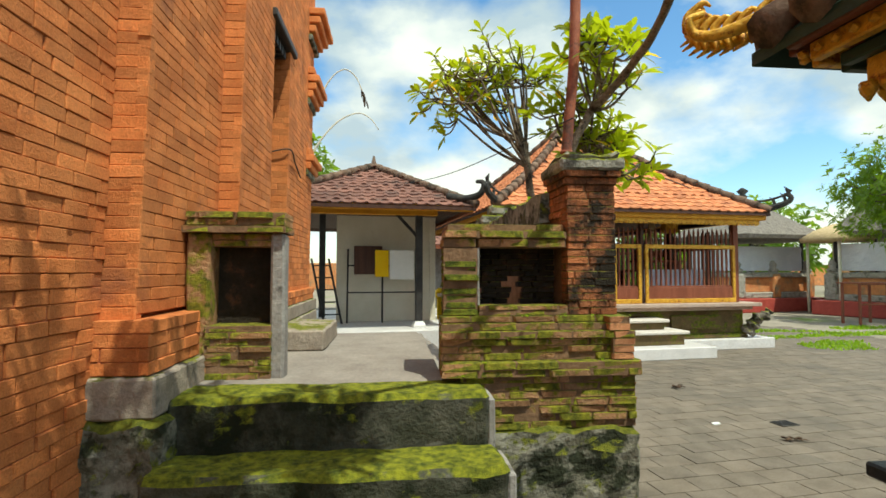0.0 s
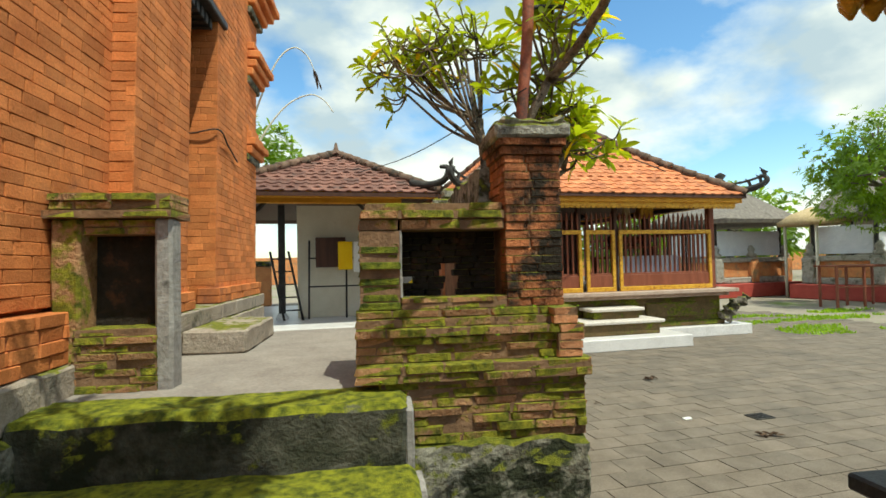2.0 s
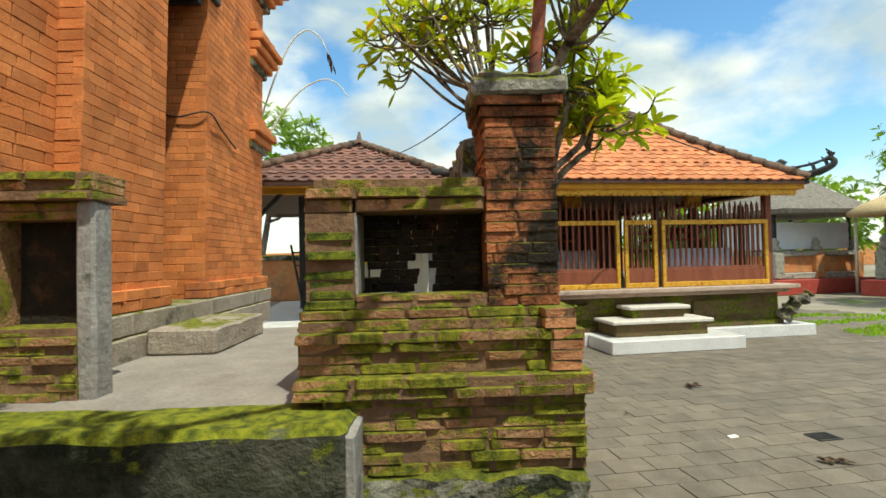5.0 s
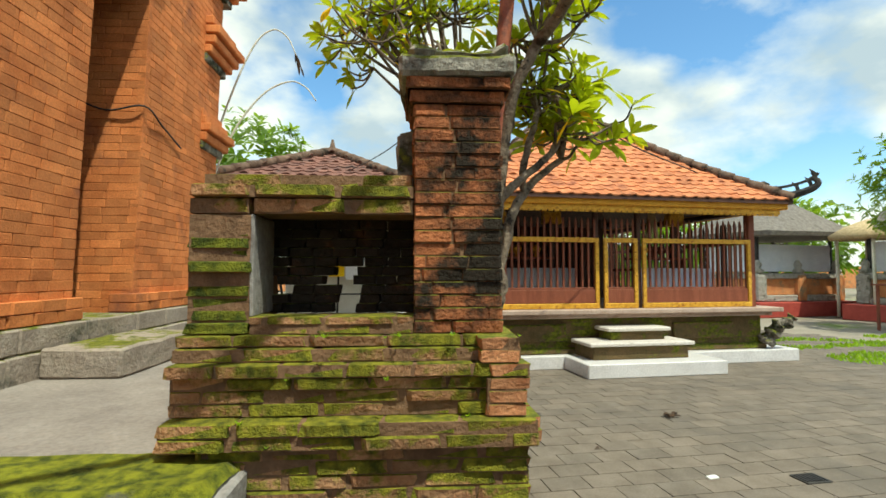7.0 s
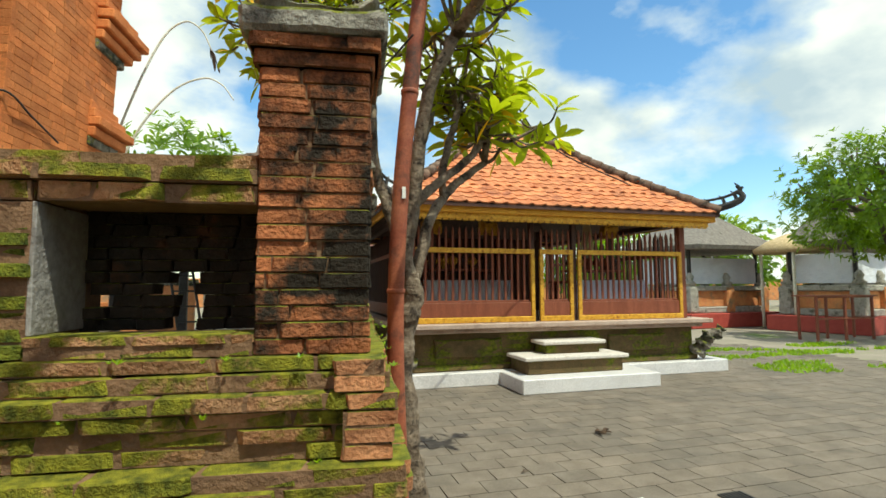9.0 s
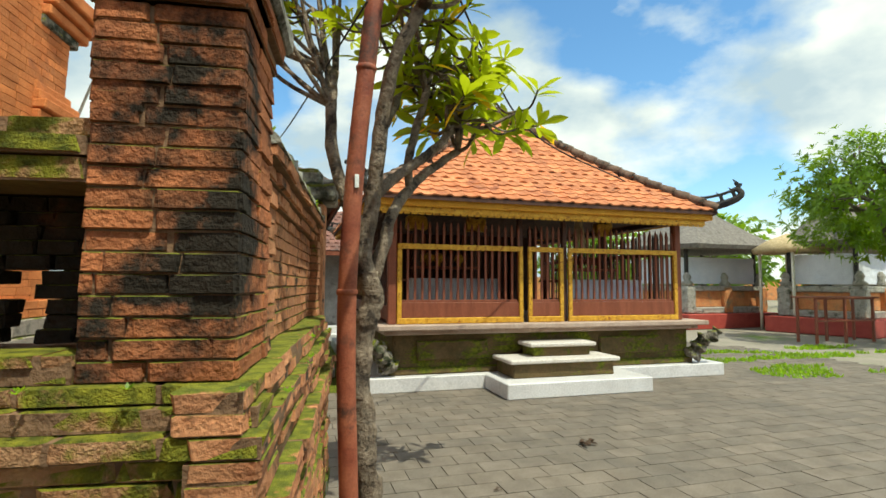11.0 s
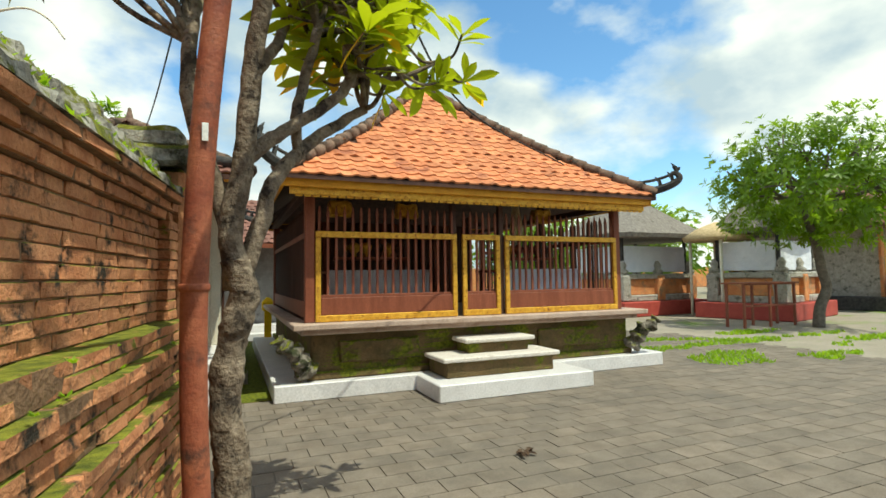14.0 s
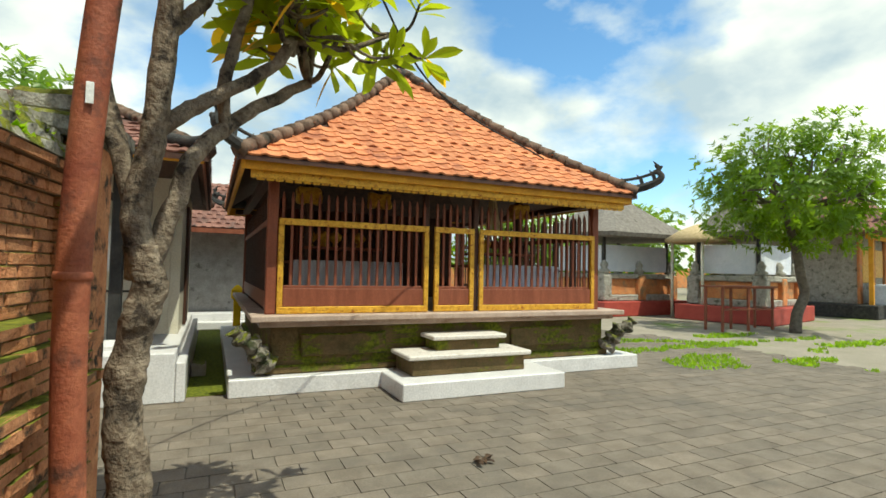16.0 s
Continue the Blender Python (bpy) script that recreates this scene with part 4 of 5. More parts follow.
tube("corner_finial", smooth_path([c + Vector((-0.4, 0.4, 0.22)), c + Vector((-0.15, 0.15, 0.16)), c + Vector((0.05, -0.05, 0.22)), c + Vector((0.10, -0.1, 0.40)), c + Vector((0.0, 0, 0.44))]), [0.08 - 0.002 * k for k in range(25)], M_DARKSTONE, hroof, 7)
block("fascia", -1.45, 2.1, 8.12, 8.15, 2.52, 2.62, M_YELLOW, hroof, 0.005)
block("fascia", 2.08, 2.11, 8.16, 13.3, 2.52, 2.62, M_REDWOOD, hroof, 0.005)
tagged(block("yard_floor", -9, 1.15, 4.9, 14.5, -0.1, 0.50, M_LANDING, None, 0.01, label="worn grey concrete inner yard behind the gate", kind="structure"), category="floor")
block("ramp", -2.5, -1.08, 2.3, 2.9, 0, 0.70, M_LANDING, stair, 0.02)
rack = thing("easel_rack", "black metal rack holding a framed board, orange and white cloths", "rack")
for x in (0.05, 0.72, 1.38):
    tube("leg", [(x, 9.72, 0.52), (x + 0.02, 9.9, 1.95 if x != 0.72 else 1.5)], 0.018, M_BLACKWOOD, rack, 6)
for z in (1.1, 1.62):
    tube("crossbar", [(0.05, 9.80, z), (1.40, 9.80, z)], 0.014, M_BLACKWOOD, rack, 6)
block("board", 0.18, 0.72, 9.74, 9.78, 1.45, 2.0, M_DARKWOOD, rack, 0.008, label="dark framed board")
block("cloth", 0.58, 0.84, 9.70, 9.735, 1.40, 1.92, M_CLOTHY, rack, 0.006, label="orange cloth")
block("cloth", 0.86, 1.34, 9.70, 9.735, 1.35, 1.92, M_PAPER, rack, 0.006, label="white cloth")
ladder = thing("ladder", "dark metal ladder leaning beside the hut wall", "ladder")
for x in (-0.62, -0.30):
    tube("rail", [(x + 0.25, 9.6, 0.52), (x, 9.85, 1.75)], 0.022, M_BLACKWOOD, ladder, 6)
for k in range(5):
    z, s = 0.70 + k * 0.23, 0.14 + k * 0.19
    tube("rung", [(-0.62 + 0.25 * (1 - s), 9.6 + 0.25 * s, z), (-0.30 + 0.25 * (1 - s), 9.6 + 0.25 * s, z)], 0.014, M_BLACKWOOD, ladder, 5)
lane = thing("side_house_base", "white tiled kerb ledge along the hut side lane", "ledge")
block("ledge", 1.904, 2.0, 8.3, 13.2, 0, 0.42, M_WHITETILE, lane, 0.012)
tagged(block("lane_block", 2.01, 2.19, 9.6, 9.9, 0, 0.16, M_GREYBLOCK, None, 0.015, worn=0.008, label="small grey stone block in the shaded lane"), category="stone block")

# back house beyond the lane
bh = thing("back_house", "low house with brown tiled roof and grey wall behind the lane", "house")
block("wall", 1.2, 4.6, 16.0, 16.2, 0, 2.3, M_RENDERED, bh, 0.01)
block("step", 1.6, 3.4, 14.9, 15.9, 0, 0.16, M_WHITETILE, bh, 0.01)
block("step", 1.6, 3.4, 15.3, 15.9, 0.16, 0.32, M_WHITETILE, bh, 0.01)
HB = [Vector((0.2, 15.1, 2.35)), Vector((5.2, 15.1, 2.35))]
AP = Vector((2.7, 40, 14))
bm = bmesh.new()
vv = [bm.verts.new(p) for p in ((0.2, 15.1, 2.3), (5.2, 15.1, 2.3), (5.2, 17.6, 3.7), (0.2, 17.6, 3.7), (0.2, 15.1, 2.2), (5.2, 15.1, 2.2), (5.2, 17.6, 3.6), (0.2, 17.6, 3.6))]
for f in ((0, 1, 2, 3), (7, 6, 5, 4), (0, 4, 5, 1), (1, 5, 6, 2), (2, 6, 7, 3), (3, 7, 4, 0)):
    bm.faces.new([vv[i] for i in f])
broof = part("roof", bm, M_REDWOOD, bh)
lay = Bricklayer(broof, [HT], M_OLDTILE, 0, 12, "tile")
upv = Vector((0, 2.5, 1.4)).normalized()
rotm = Matrix((Vector((1, 0, 0)), upv, Vector((1, 0, 0)).cross(upv))).transposed().to_4x4()
for r_ in range(12):
    for k in range(24):
        lay.put(Matrix.Translation(Vector((0.3 + k * 0.205 + (r_ % 2) * 0.1, 15.1, 2.32)) + upv * (0.12 + r_ * 0.235)) @ rotm @ Matrix.Diagonal((0.205, 0.235, 0.2, 1)))
lay.finish()
# small yellow shrine beside the lane
tagged(block("lane_moss", 2.004, 2.416, 8.5, 14.8, -0.02, 0.006, M_MOSSBASE, None, 0.003, label="damp mossy strip of ground in the shaded lane", kind="structure"), category="ground")
ys = thing("spirit_post", "small yellow wrapped offering post in the lane", "offering post")
lathe("post", [(0.07, 0), (0.07, 0.75), (0.12, 0.78), (0.12, 0.95), (0.03, 1.05)], M_CLOTHY, ys, (2.72, 13.7, 0), square=True)

# ---- near pavilion with gilt eaves (only a corner shows) ----
nearp = thing("gilt_pavilion", "dark stone pavilion with tiled roof and gilded carved eaves", "pavilion", Matrix.Translation((1.32, 1.45, 0)) @ Matrix.Rotation(radians(-7), 4, "Z"))
block("plinth", 0.9, 5.2, -5.5, -0.7, 0, 0.62, M_DARKSTONE, nearp, 0.02)
for u, v in ((1.4, -1.1), (4.7, -1.1), (1.4, -5.0), (4.7, -5.0)):
    block("column", u - 0.08, u + 0.08, v - 0.08, v + 0.08, 0.62, 2.45, M_REDWOOD, nearp, 0.012)
bm = bmesh.new()
ez, ap = 2.36, Vector((2.9, -2.9, 4.7))
cs = [Vector(p) for p in ((0, 0, ez), (5.8, 0, ez), (5.8, -5.8, ez), (0, -5.8, ez))]
for f in range(4):
    bm.faces.new([bm.verts.new(p) for p in (cs[f], ap, cs[(f + 1) % 4])])
r = bmesh.ops.extrude_face_region(bm, geom=list(bm.faces))
for g in r["geom"]:
    if isinstance(g, bmesh.types.BMVert):
        g.co.z -= 0.05
nroof = part("roof", bm, M_GREENP, nearp, "dark green painted roof underside")
for a0, step in ((Vector((0, 0, 0)), Vector((0, -1, 0))), (Vector((0, 0, 0)), Vector((1, 0, 0)))):
    inn = Vector((1, 0, 0)) if step.y else Vector((0, -1, 0))
    for o, z0, z1, mt, nm, ln in ((0.05, 0.0, 0.07, M_REDWOOD, "eave_board", 5.6), (0.10, -0.06, 0.005, M_GOLD, "gilt_band", 5.5), (0.16, -0.10, -0.055, M_GREENP, "green_band", 5.4), (0.21, -0.17, -0.09, M_GOLD, "gilt_frieze", 5.3)):
        p, q = a0 + inn * o + step * (o * 1.0 + 0.06), a0 + inn * (o + 0.045) + step * ln
        block(nm, min(p.x, q.x), max(p.x, q.x), min(p.y, q.y), max(p.y, q.y), ez + z0 - 0.03, ez + z1 - 0.03, mt, nroof, 0.006)
    for k in range(48):
        c = a0 + inn * 0.095 + step * (0.14 + k * 0.07)
        bm = bmesh.new()
        bmesh.ops.create_icosphere(bm, subdivisions=1, radius=0.026, matrix=Matrix.Translation(c + Vector((0, 0, ez - 0.058))) @ Matrix.Diagonal((0.8, 0.8, 0.7, 1)))
        part("gilt_boss", bm, M_GOLD, nroof)
        c = a0 + inn * 0.23 + step * (0.26 + k * 0.07)
        lathe("gilt_drop", [(0.005, -0.055), (0.026, -0.022), (0.030, 0.0)], M_GOLD, nroof, c + Vector((0, 0, ez - 0.20)), 6)
    for k in range(24):
        c = a0 + step * (0.12 + k * 0.2)
        tube("eave_tile", [c + Vector((0, 0, ez + 0.035)) - inn * 0.04, c + inn * 0.35 + Vector((0, 0, ez + 0.29))], [0.075, 0.07], M_RIDGE, nroof, 8)
bm = bmesh.new()
for s in (-1, 1):
    path = smooth_path([(0.3, -0.3, ez + 0.22), (0.05, -0.05 , ez + 0.12), (-0.06, 0.06, ez + 0.09), (-0.13, 0.13, ez + 0.11), (-0.16, 0.15 + 0.02 * s, ez + 0.17), (-0.11, 0.11, ez + 0.19)], 5)
    add_tube(bm, [p + Vector((0.04 * s, 0.04 * s, 0)) for p in path], [0.035 - 0.0009 * k for k in range(len(path))], 6)
for k in range(4, 24, 2):
    p = path[k]
    add_tube(bm, smooth_path([p, p + Vector((0.0, 0.0, 0.05)), p + Vector((0.03, -0.03, 0.085)), p + Vector((0.05, -0.05, 0.06))], 3), [0.022, 0.021, 0.02, 0.019, 0.018, 0.016, 0.014, 0.011, 0.008, 0.004], 5)
    add_tube(bm, [p, p + Vector((0.01, -0.01, -0.045)), p + Vector((-0.02, 0.02, -0.065))], [0.02, 0.014, 0.004], 5)
part("corner_finial", bm, M_GOLD, nroof, "gilded scrolled corner ornament", True)

stand = thing("stone_stand", "black carved stone offering stand on a white tiled base", "stand", Matrix.Translation((2.24, 1.80, 0)) @ Matrix.Rotation(radians(-7), 4, "Z"))
block("white_base", -0.10, 1.3, -1.2, 0.10, 0, 0.10, M_WHITETILE, stand, 0.04)
for r_, z0, z1 in ((0.06, 0.10, 0.24), (0.14, 0.24, 0.42), (0.05, 0.42, 0.53)):
    block("carved_tier", r_, 1.2 - r_, -1.1 + r_, -r_, z0, z1, M_DARKSTONE, stand, 0.02, worn=0.02)
block("slab", 0.0, 1.2, -1.1, 0.0, 0.53, 0.60, M_BLACKWOOD, stand, 0.012)

# ---- frangipani, pole, cables ----
def leaf_into(vs, fs, base, d, up, length, width, fold=0.25):
    d = d.normalized()
    side_ = d.cross(up)
    side_ = side_.normalized() if side_.length > 1e-3 else d.orthogonal().normalized()
    nrm = side_.cross(d)
    i0 = len(vs)
    droop = Vector((0, 0, -1))
    for s, w in ((0.0, 0.10), (0.28, 0.55), (0.55, 1.0), (0.8, 0.8), (1.0, 0.05)):
        c = base + d * length * s + droop * length * 0.16 * s * s
        for k in (-1, 0, 1):
            vs.append(tuple(c + side_ * width * 0.5 * w * k + nrm * abs(k) * width * fold * 0.5 * w))
    for r_ in range(4):
        for k in range(2):
            a = i0 + r_ * 3 + k
            fs.append((a, a + 1, a + 4, a + 3))


def rosette(vs, fs, p, d, rng, count, length):
    d = d.normalized()
    s = d.orthogonal().normalized()
    o = d.cross(s)
    for k in range(count):
        a = k * 2.399 + rng.uniform(-0.3, 0.3)
        e = rng.uniform(0.1, 1.0)
        w = (s * math.cos(a) + o * math.sin(a)) + d * e + Vector((0, 0, 0.1))
        ln = length * rng.uniform(0.65, 1.15)
        leaf_into(vs, fs, p - d * rng.uniform(0, 0.06), w, d, ln, ln * rng.uniform(0.27, 0.34))


def limbs(bm, p, d, length, radius, depth, rng, tips, lift=0.18, spread=0.75):
    mid = p + d * length * 0.5 + Vector((rng.uniform(-1, 1), rng.uniform(-1, 1), rng.uniform(-0.3, 1))) * length * 0.10
    q = p + d * length + Vector((0, 0, lift * length * 0.5))
    add_tube(bm, [p, mid, q], [radius, radius * 0.86, radius * 0.74], 7 if radius > 0.02 else 5)
    if depth == 0:
        tips.append((q, (q - mid).normalized()))
        return
    s = d.orthogonal().normalized()
    o = d.cross(s)
    a0 = rng.uniform(0, 6.28)
    for k in range(2 if rng.random() < 0.55 else 3):
        a = a0 + k * 2.4
        nd = (d + (s * math.cos(a) + o * math.sin(a)) * spread * rng.uniform(0.6, 1.1) + Vector((0, 0, lift))).normalized()
        limbs(bm, q, nd, length * rng.uniform(0.66, 0.9), radius * 0.68, depth - 1, rng, tips, lift, spread)


tree = thing("frangipani_tree", "gnarled grey frangipani tree with clusters of long green leaves", "tree")
rng = random.Random(21)
bm = bmesh.new()
trunk = smooth_path([(2.018, 4.621, -0.020), (1.979, 4.588, 0.250), (1.952, 4.566, 0.550), (1.919, 4.555, 0.920), (1.946, 4.555, 1.142), (1.979, 4.555, 1.330), (1.968, 4.555, 1.528)], 12)
add_tube(bm, [p + noise.noise_vector(p * 7) * 0.018 for p in trunk], [0.072 - 0.0001 * k + 0.045 * math.exp(-k / 7) for k in range(len(trunk))], 20)
for v in bm.verts:
    v.co += noise.noise_vector(v.co * 8) * 0.020 + noise.noise_vector(v.co * 26) * 0.010
part("trunk", bm, M_BARK, tree, "knobbly lichen-mottled trunk", True)
bm = bmesh.new()
MAIN_LIMBS = (([(1.968, 4.555, 1.451), (1.935, 4.555, 1.671), (1.990, 4.533, 2.001), (2.023, 4.500, 2.419), (2.078, 4.423, 2.782), (2.227, 4.313, 3.101), (2.315, 4.247, 3.288)], 0.056, 0.6),
         ([(1.974, 4.566, 1.396), (2.073, 4.588, 1.726), (2.128, 4.621, 1.913), (2.293, 4.753, 2.122), (2.469, 4.830, 2.276), (2.634, 4.863, 2.397)], 0.043, 0.6),
         ([(1.957, 4.577, 1.396), (1.908, 4.621, 1.748), (1.770, 4.709, 2.188), (1.737, 4.797, 2.606), (1.765, 4.907, 2.881)], 0.046, 0.7),
         ([(1.990, 4.533, 1.979), (2.095, 4.577, 2.089), (2.216, 4.621, 2.188), (2.447, 4.665, 2.386), (2.524, 4.665, 2.518)], 0.036, 0.7),
         ([(2.249, 4.720, 2.078), (2.238, 4.687, 2.254), (2.282, 4.665, 2.474), (2.337, 4.621, 2.694)], 0.030, 0.8),
         ([(2.018, 4.511, 2.364), (2.128, 4.665, 2.584), (2.205, 4.830, 2.848), (2.271, 4.951, 3.002)], 0.030, 0.8),
         # long limb running out of view overhead, added to carry shade leaves for the steps
         ([(2.227, 4.313, 3.101), (2.32, 3.9, 3.3), (2.22, 3.2, 3.5), (1.9, 2.5, 3.75), (1.3, 1.7, 3.85), (0.7, 1.3, 3.9), (0.1, 1.05, 3.9)], 0.042, 0.5))
for pts, r0, keep in MAIN_LIMBS:
    path = smooth_path(pts, 6)
    add_tube(bm, [p + noise.noise_vector(p * 9) * 0.012 for p in path], [r0 * (1 - (1 - keep) * k / len(path)) for k in range(len(path))], 12)
for v in bm.verts:
    v.co += noise.noise_vector(v.co * 24) * 0.007
part("limb", bm, M_BARK, tree, "pale grey forking limbs", True)
bm = bmesh.new()
vs, fs, vy, fy = [], [], [], []


def bowed(a, b, sag, r0, r1, sides):
    """A twig from a to b that first runs out, then turns up."""
    m = a.lerp(b, 0.5) + Vector((rng.uniform(-1, 1) * 0.3, rng.uniform(-1, 1) * 0.3, -1)) * sag
    path = smooth_path([a, m, b], 4)
    add_tube(bm, path, [r0 + (r1 - r0) * k / (len(path) - 1) for k in range(len(path))], sides)
    return (path[-1] - path[-2]).normalized()


def spray(starts, centre, radii, nodes, tips, length, leaves):
    """Forking twigs that fill an egg-shaped part of the crown, each ending in a whorl of leaves."""
    c = Vector(centre)
    for k in range(nodes):
        d = Vector((rng.uniform(-1, 1), rng.uniform(-1, 1), rng.uniform(-0.8, 1))).normalized() * rng.uniform(0.3, 0.75)
        node = c + Vector((d.x * radii[0], d.y * radii[1], d.z * radii[2]))
        a = Vector(starts[k % len(starts)])
        bowed(a, node, 0.07, 0.017, 0.011, 6)
        for j in range(tips):
            e = Vector((rng.uniform(-1, 1), rng.uniform(-1, 1), rng.uniform(-0.35, 1))).normalized()
            tip = node + Vector((e.x * radii[0], e.y * radii[1], e.z * radii[2])) * rng.uniform(0.3, 0.52)
            run = bowed(node, tip, 0.05, 0.010, 0.007, 5)
            rosette(vs, fs, tip, (run + Vector((0, 0, 0.35))).normalized(), rng, rng.randint(*leaves), length)
            if rng.random() < 0.3:
                leaf_into(vy, fy, tip, Vector((rng.uniform(-1, 1), rng.uniform(-1, 1), -0.3)), Vector((0, 0, 1)), length, length * 0.32)


spray([(1.765, 4.907, 2.881), (1.737, 4.797, 2.606), (1.754, 4.852, 2.738)], (1.325, 5.083, 3.398), (0.80, 0.5, 0.74), 20, 5, 0.165, (5, 8))
spray([(2.315, 4.247, 3.288), (2.227, 4.313, 3.101)], (2.381, 4.280, 3.618), (0.6, 0.45, 0.55), 10, 4, 0.22, (6, 9))
spray([(2.634, 4.863, 2.397), (2.524, 4.665, 2.518)], (2.821, 4.753, 2.694), (0.74, 0.42, 0.36), 11, 4, 0.22, (5, 8))
spray([(2.337, 4.621, 2.694), (2.271, 4.951, 3.002)], (2.293, 4.830, 3.068), (0.66, 0.42, 0.44), 12, 4, 0.19, (5, 8))
# unseen leaves, placed so that their dappled shadow falls on the steps
spray([(0.7, 1.3, 3.9), (0.4, 1.17, 3.9), (0.1, 1.05, 3.9)], (-0.15, 1.0, 4.0), (0.8, 0.55, 0.35), 12, 5, 0.22, (6, 9))
part("branchwork", bm, M_BARK, tree, "thin crooked grey twigs", True, "stuff")
joined("leaves", vs, fs, M_LEAF, tree, "long glossy green leaves", smooth=True)
joined("yellow_leaves", vy, fy, M_LEAFY, tree, "a few yellowing leaves", smooth=True)

pole = thing("rusty_pole", "slightly bent rusty red steel pole beside the frangipani", "pole")
path = smooth_path([(1.85, 4.25, 0.0), (1.83, 4.24, 0.5), (1.81, 4.23, 1.0), (1.81, 4.22, 1.5), (1.842, 4.21, 2.12), (1.90, 4.20, 2.75), (1.97, 4.19, 3.5), (2.0, 4.19, 4.3)], 5)
tube("shaft", path, 0.050, M_RUST, pole, 14)
for p in (path[14], path[24]):
    lathe("coupling", [(0.053, 0), (0.057, 0.008), (0.057, 0.022), (0.053, 0.03)], M_RUST, pole, p, 14)
block("sticker", 1.83, 1.852, 4.151, 4.157, 1.96, 2.03, M_PAPER, pole, 0.001, label="torn white sticker")
tube("arm", smooth_path([(1.965, 4.19, 3.52), (2.03, 4.19, 3.68), (2.32, 4.19, 3.72)]), 0.018, M_DARKSTONE, pole, 8)

cable = tube("cable", smooth_path([(2.0, 4.19, 4.1), (3.2, 6.0, 3.85), (4.4, 7.2, 3.35), (6.6, 8.4, 3.12)], 8), 0.011, M_WIRE, None, 5, "black cable sagging from tree to pavilion roof")
tagged(cable, category="cable")
for a, b in (((1.86, 4.0, 2.9), (0.9, 9.2, 3.1)),):
    m = Vector(a).lerp(Vector(b), 0.5) - Vector((0, 0, 0.12))
    tagged(tube("cable", smooth_path([a, m, b], 8), 0.006, M_WIRE, None, 4, "thin dark wire running to the hut"), category="cable")
for pts, tip in (([(-1.2, 7.8, 1.0), (-1.02, 7.8, 2.2), (-0.72, 7.8, 3.4), (-0.38, 7.8, 4.35), (-0.12, 7.8, 4.66), (0.08, 7.8, 4.58), (0.20, 7.8, 4.34)], True), ([(-1.12, 7.85, 1.0), (-0.95, 7.85, 2.2), (-0.62, 7.85, 3.2), (-0.25, 7.85, 3.78), (0.10, 7.85, 4.0), (0.32, 7.85, 3.94), (0.46, 7.85, 3.76)], False)):
    pj = thing("bamboo_pole", "thin arched dry bamboo ceremonial pole", "bamboo pole", group="arched poles")
    path = smooth_path(pts, 6)
    tube("stem", [Vector((pts[0][0], pts[0][1], 0.5))] + path, [0.022] + [0.020 - 0.013 * k / len(path) for k in range(len(path))], M_BAMBOO, pj, 6)
    if tip:
        vs, fs = [], []
        for k in range(9):
            leaf_into(vs, fs, Vector((0.17, 7.8, 4.42)) + Vector((0.01 * k, 0, -0.025 * k)), Vector((rng.uniform(-0.5, 0.5), 0.2, -1)), Vector((0, 1, 0.2)), 0.14, 0.025)
        joined("tassel", vs, fs, M_DEADLEAF, pj)


# ---- far trees ----
def broad_tree(name, label, at, crown, size, count, seed, leaf, trunk_pts, mat=None):
    rng = random.Random(seed)
    tr = thing(name, label, "tree")
    bm, tips = bmesh.new(), []
    path = smooth_path([Vector(at) + Vector(p) for p in trunk_pts], 4)
    add_tube(bm, path, [size * 0.026 * (1 - 0.4 * k / len(path)) for k in range(len(path))], 9)
    part("trunk", bm, M_BARK2, tr, smooth=True)
    bm = bmesh.new()
    c = Vector(crown)
    for k in range(9):
        a = k * 0.72 * 2.4
        d = Vector((math.cos(a), math.sin(a), rng.uniform(0.2, 0.8))).normalized()
        limbs(bm, path[-1 - k % 4], d, size * 0.15, size * 0.011, 2, rng, tips, 0.2)
    part("branchwork", bm, M_BARK2, tr, smooth=True)
    vs, fs = [], []
    for k in range(count):
        u = rng.uniform(-1, 1)
        a = rng.uniform(0, 6.28)
        rad = rng.uniform(0.35, 1.0) ** 0.5
        w = math.sqrt(1 - u * u)
        d = Vector((w * math.cos(a), w * math.sin(a), u))
        lump = 0.80 + 0.32 * noise.noise(d * 2.3 + Vector((seed, 0, 0)))
        p = c + Vector((d.x * 0.95, d.y * 0.95, d.z * (0.76 if u > 0 else 0.68))) * size * 0.55 * rad * lump
        if noise.noise(p * 1.7 + Vector((seed, 3, 1))) < -0.02:
            continue
        rosette(vs, fs, p, (d + Vector((0, 0, 0.5))).normalized(), rng, 7, leaf)
    joined("crown", vs, fs, mat or M_LEAF2, tr, smooth=True)
    return tr


broad_tree("courtyard_tree", "rounded leafy tree growing in the sandy courtyard", (16.3, 10.7, 0), (16.15, 10.6, 3.75), 5.6, 3300, 5, 0.21,
           [(0, 0, -0.05), (0.1, 0, 0.5), (0.42, 0, 1.0), (0.25, 0, 1.5), (0.1, 0, 2.1), (-0.2, 0, 2.8), (-0.4, 0, 3.4)])
broad_tree("gate_tree", "leafy green tree rising behind the brick gate", (-2.6, 17.0, 0), (-2.0, 16.8, 4.6), 4.6, 600, 9, 0.34, [(0, 0, 0), (0.1, 0, 1.2), (0.3, 0, 2.4), (0.5, 0, 3.6)])
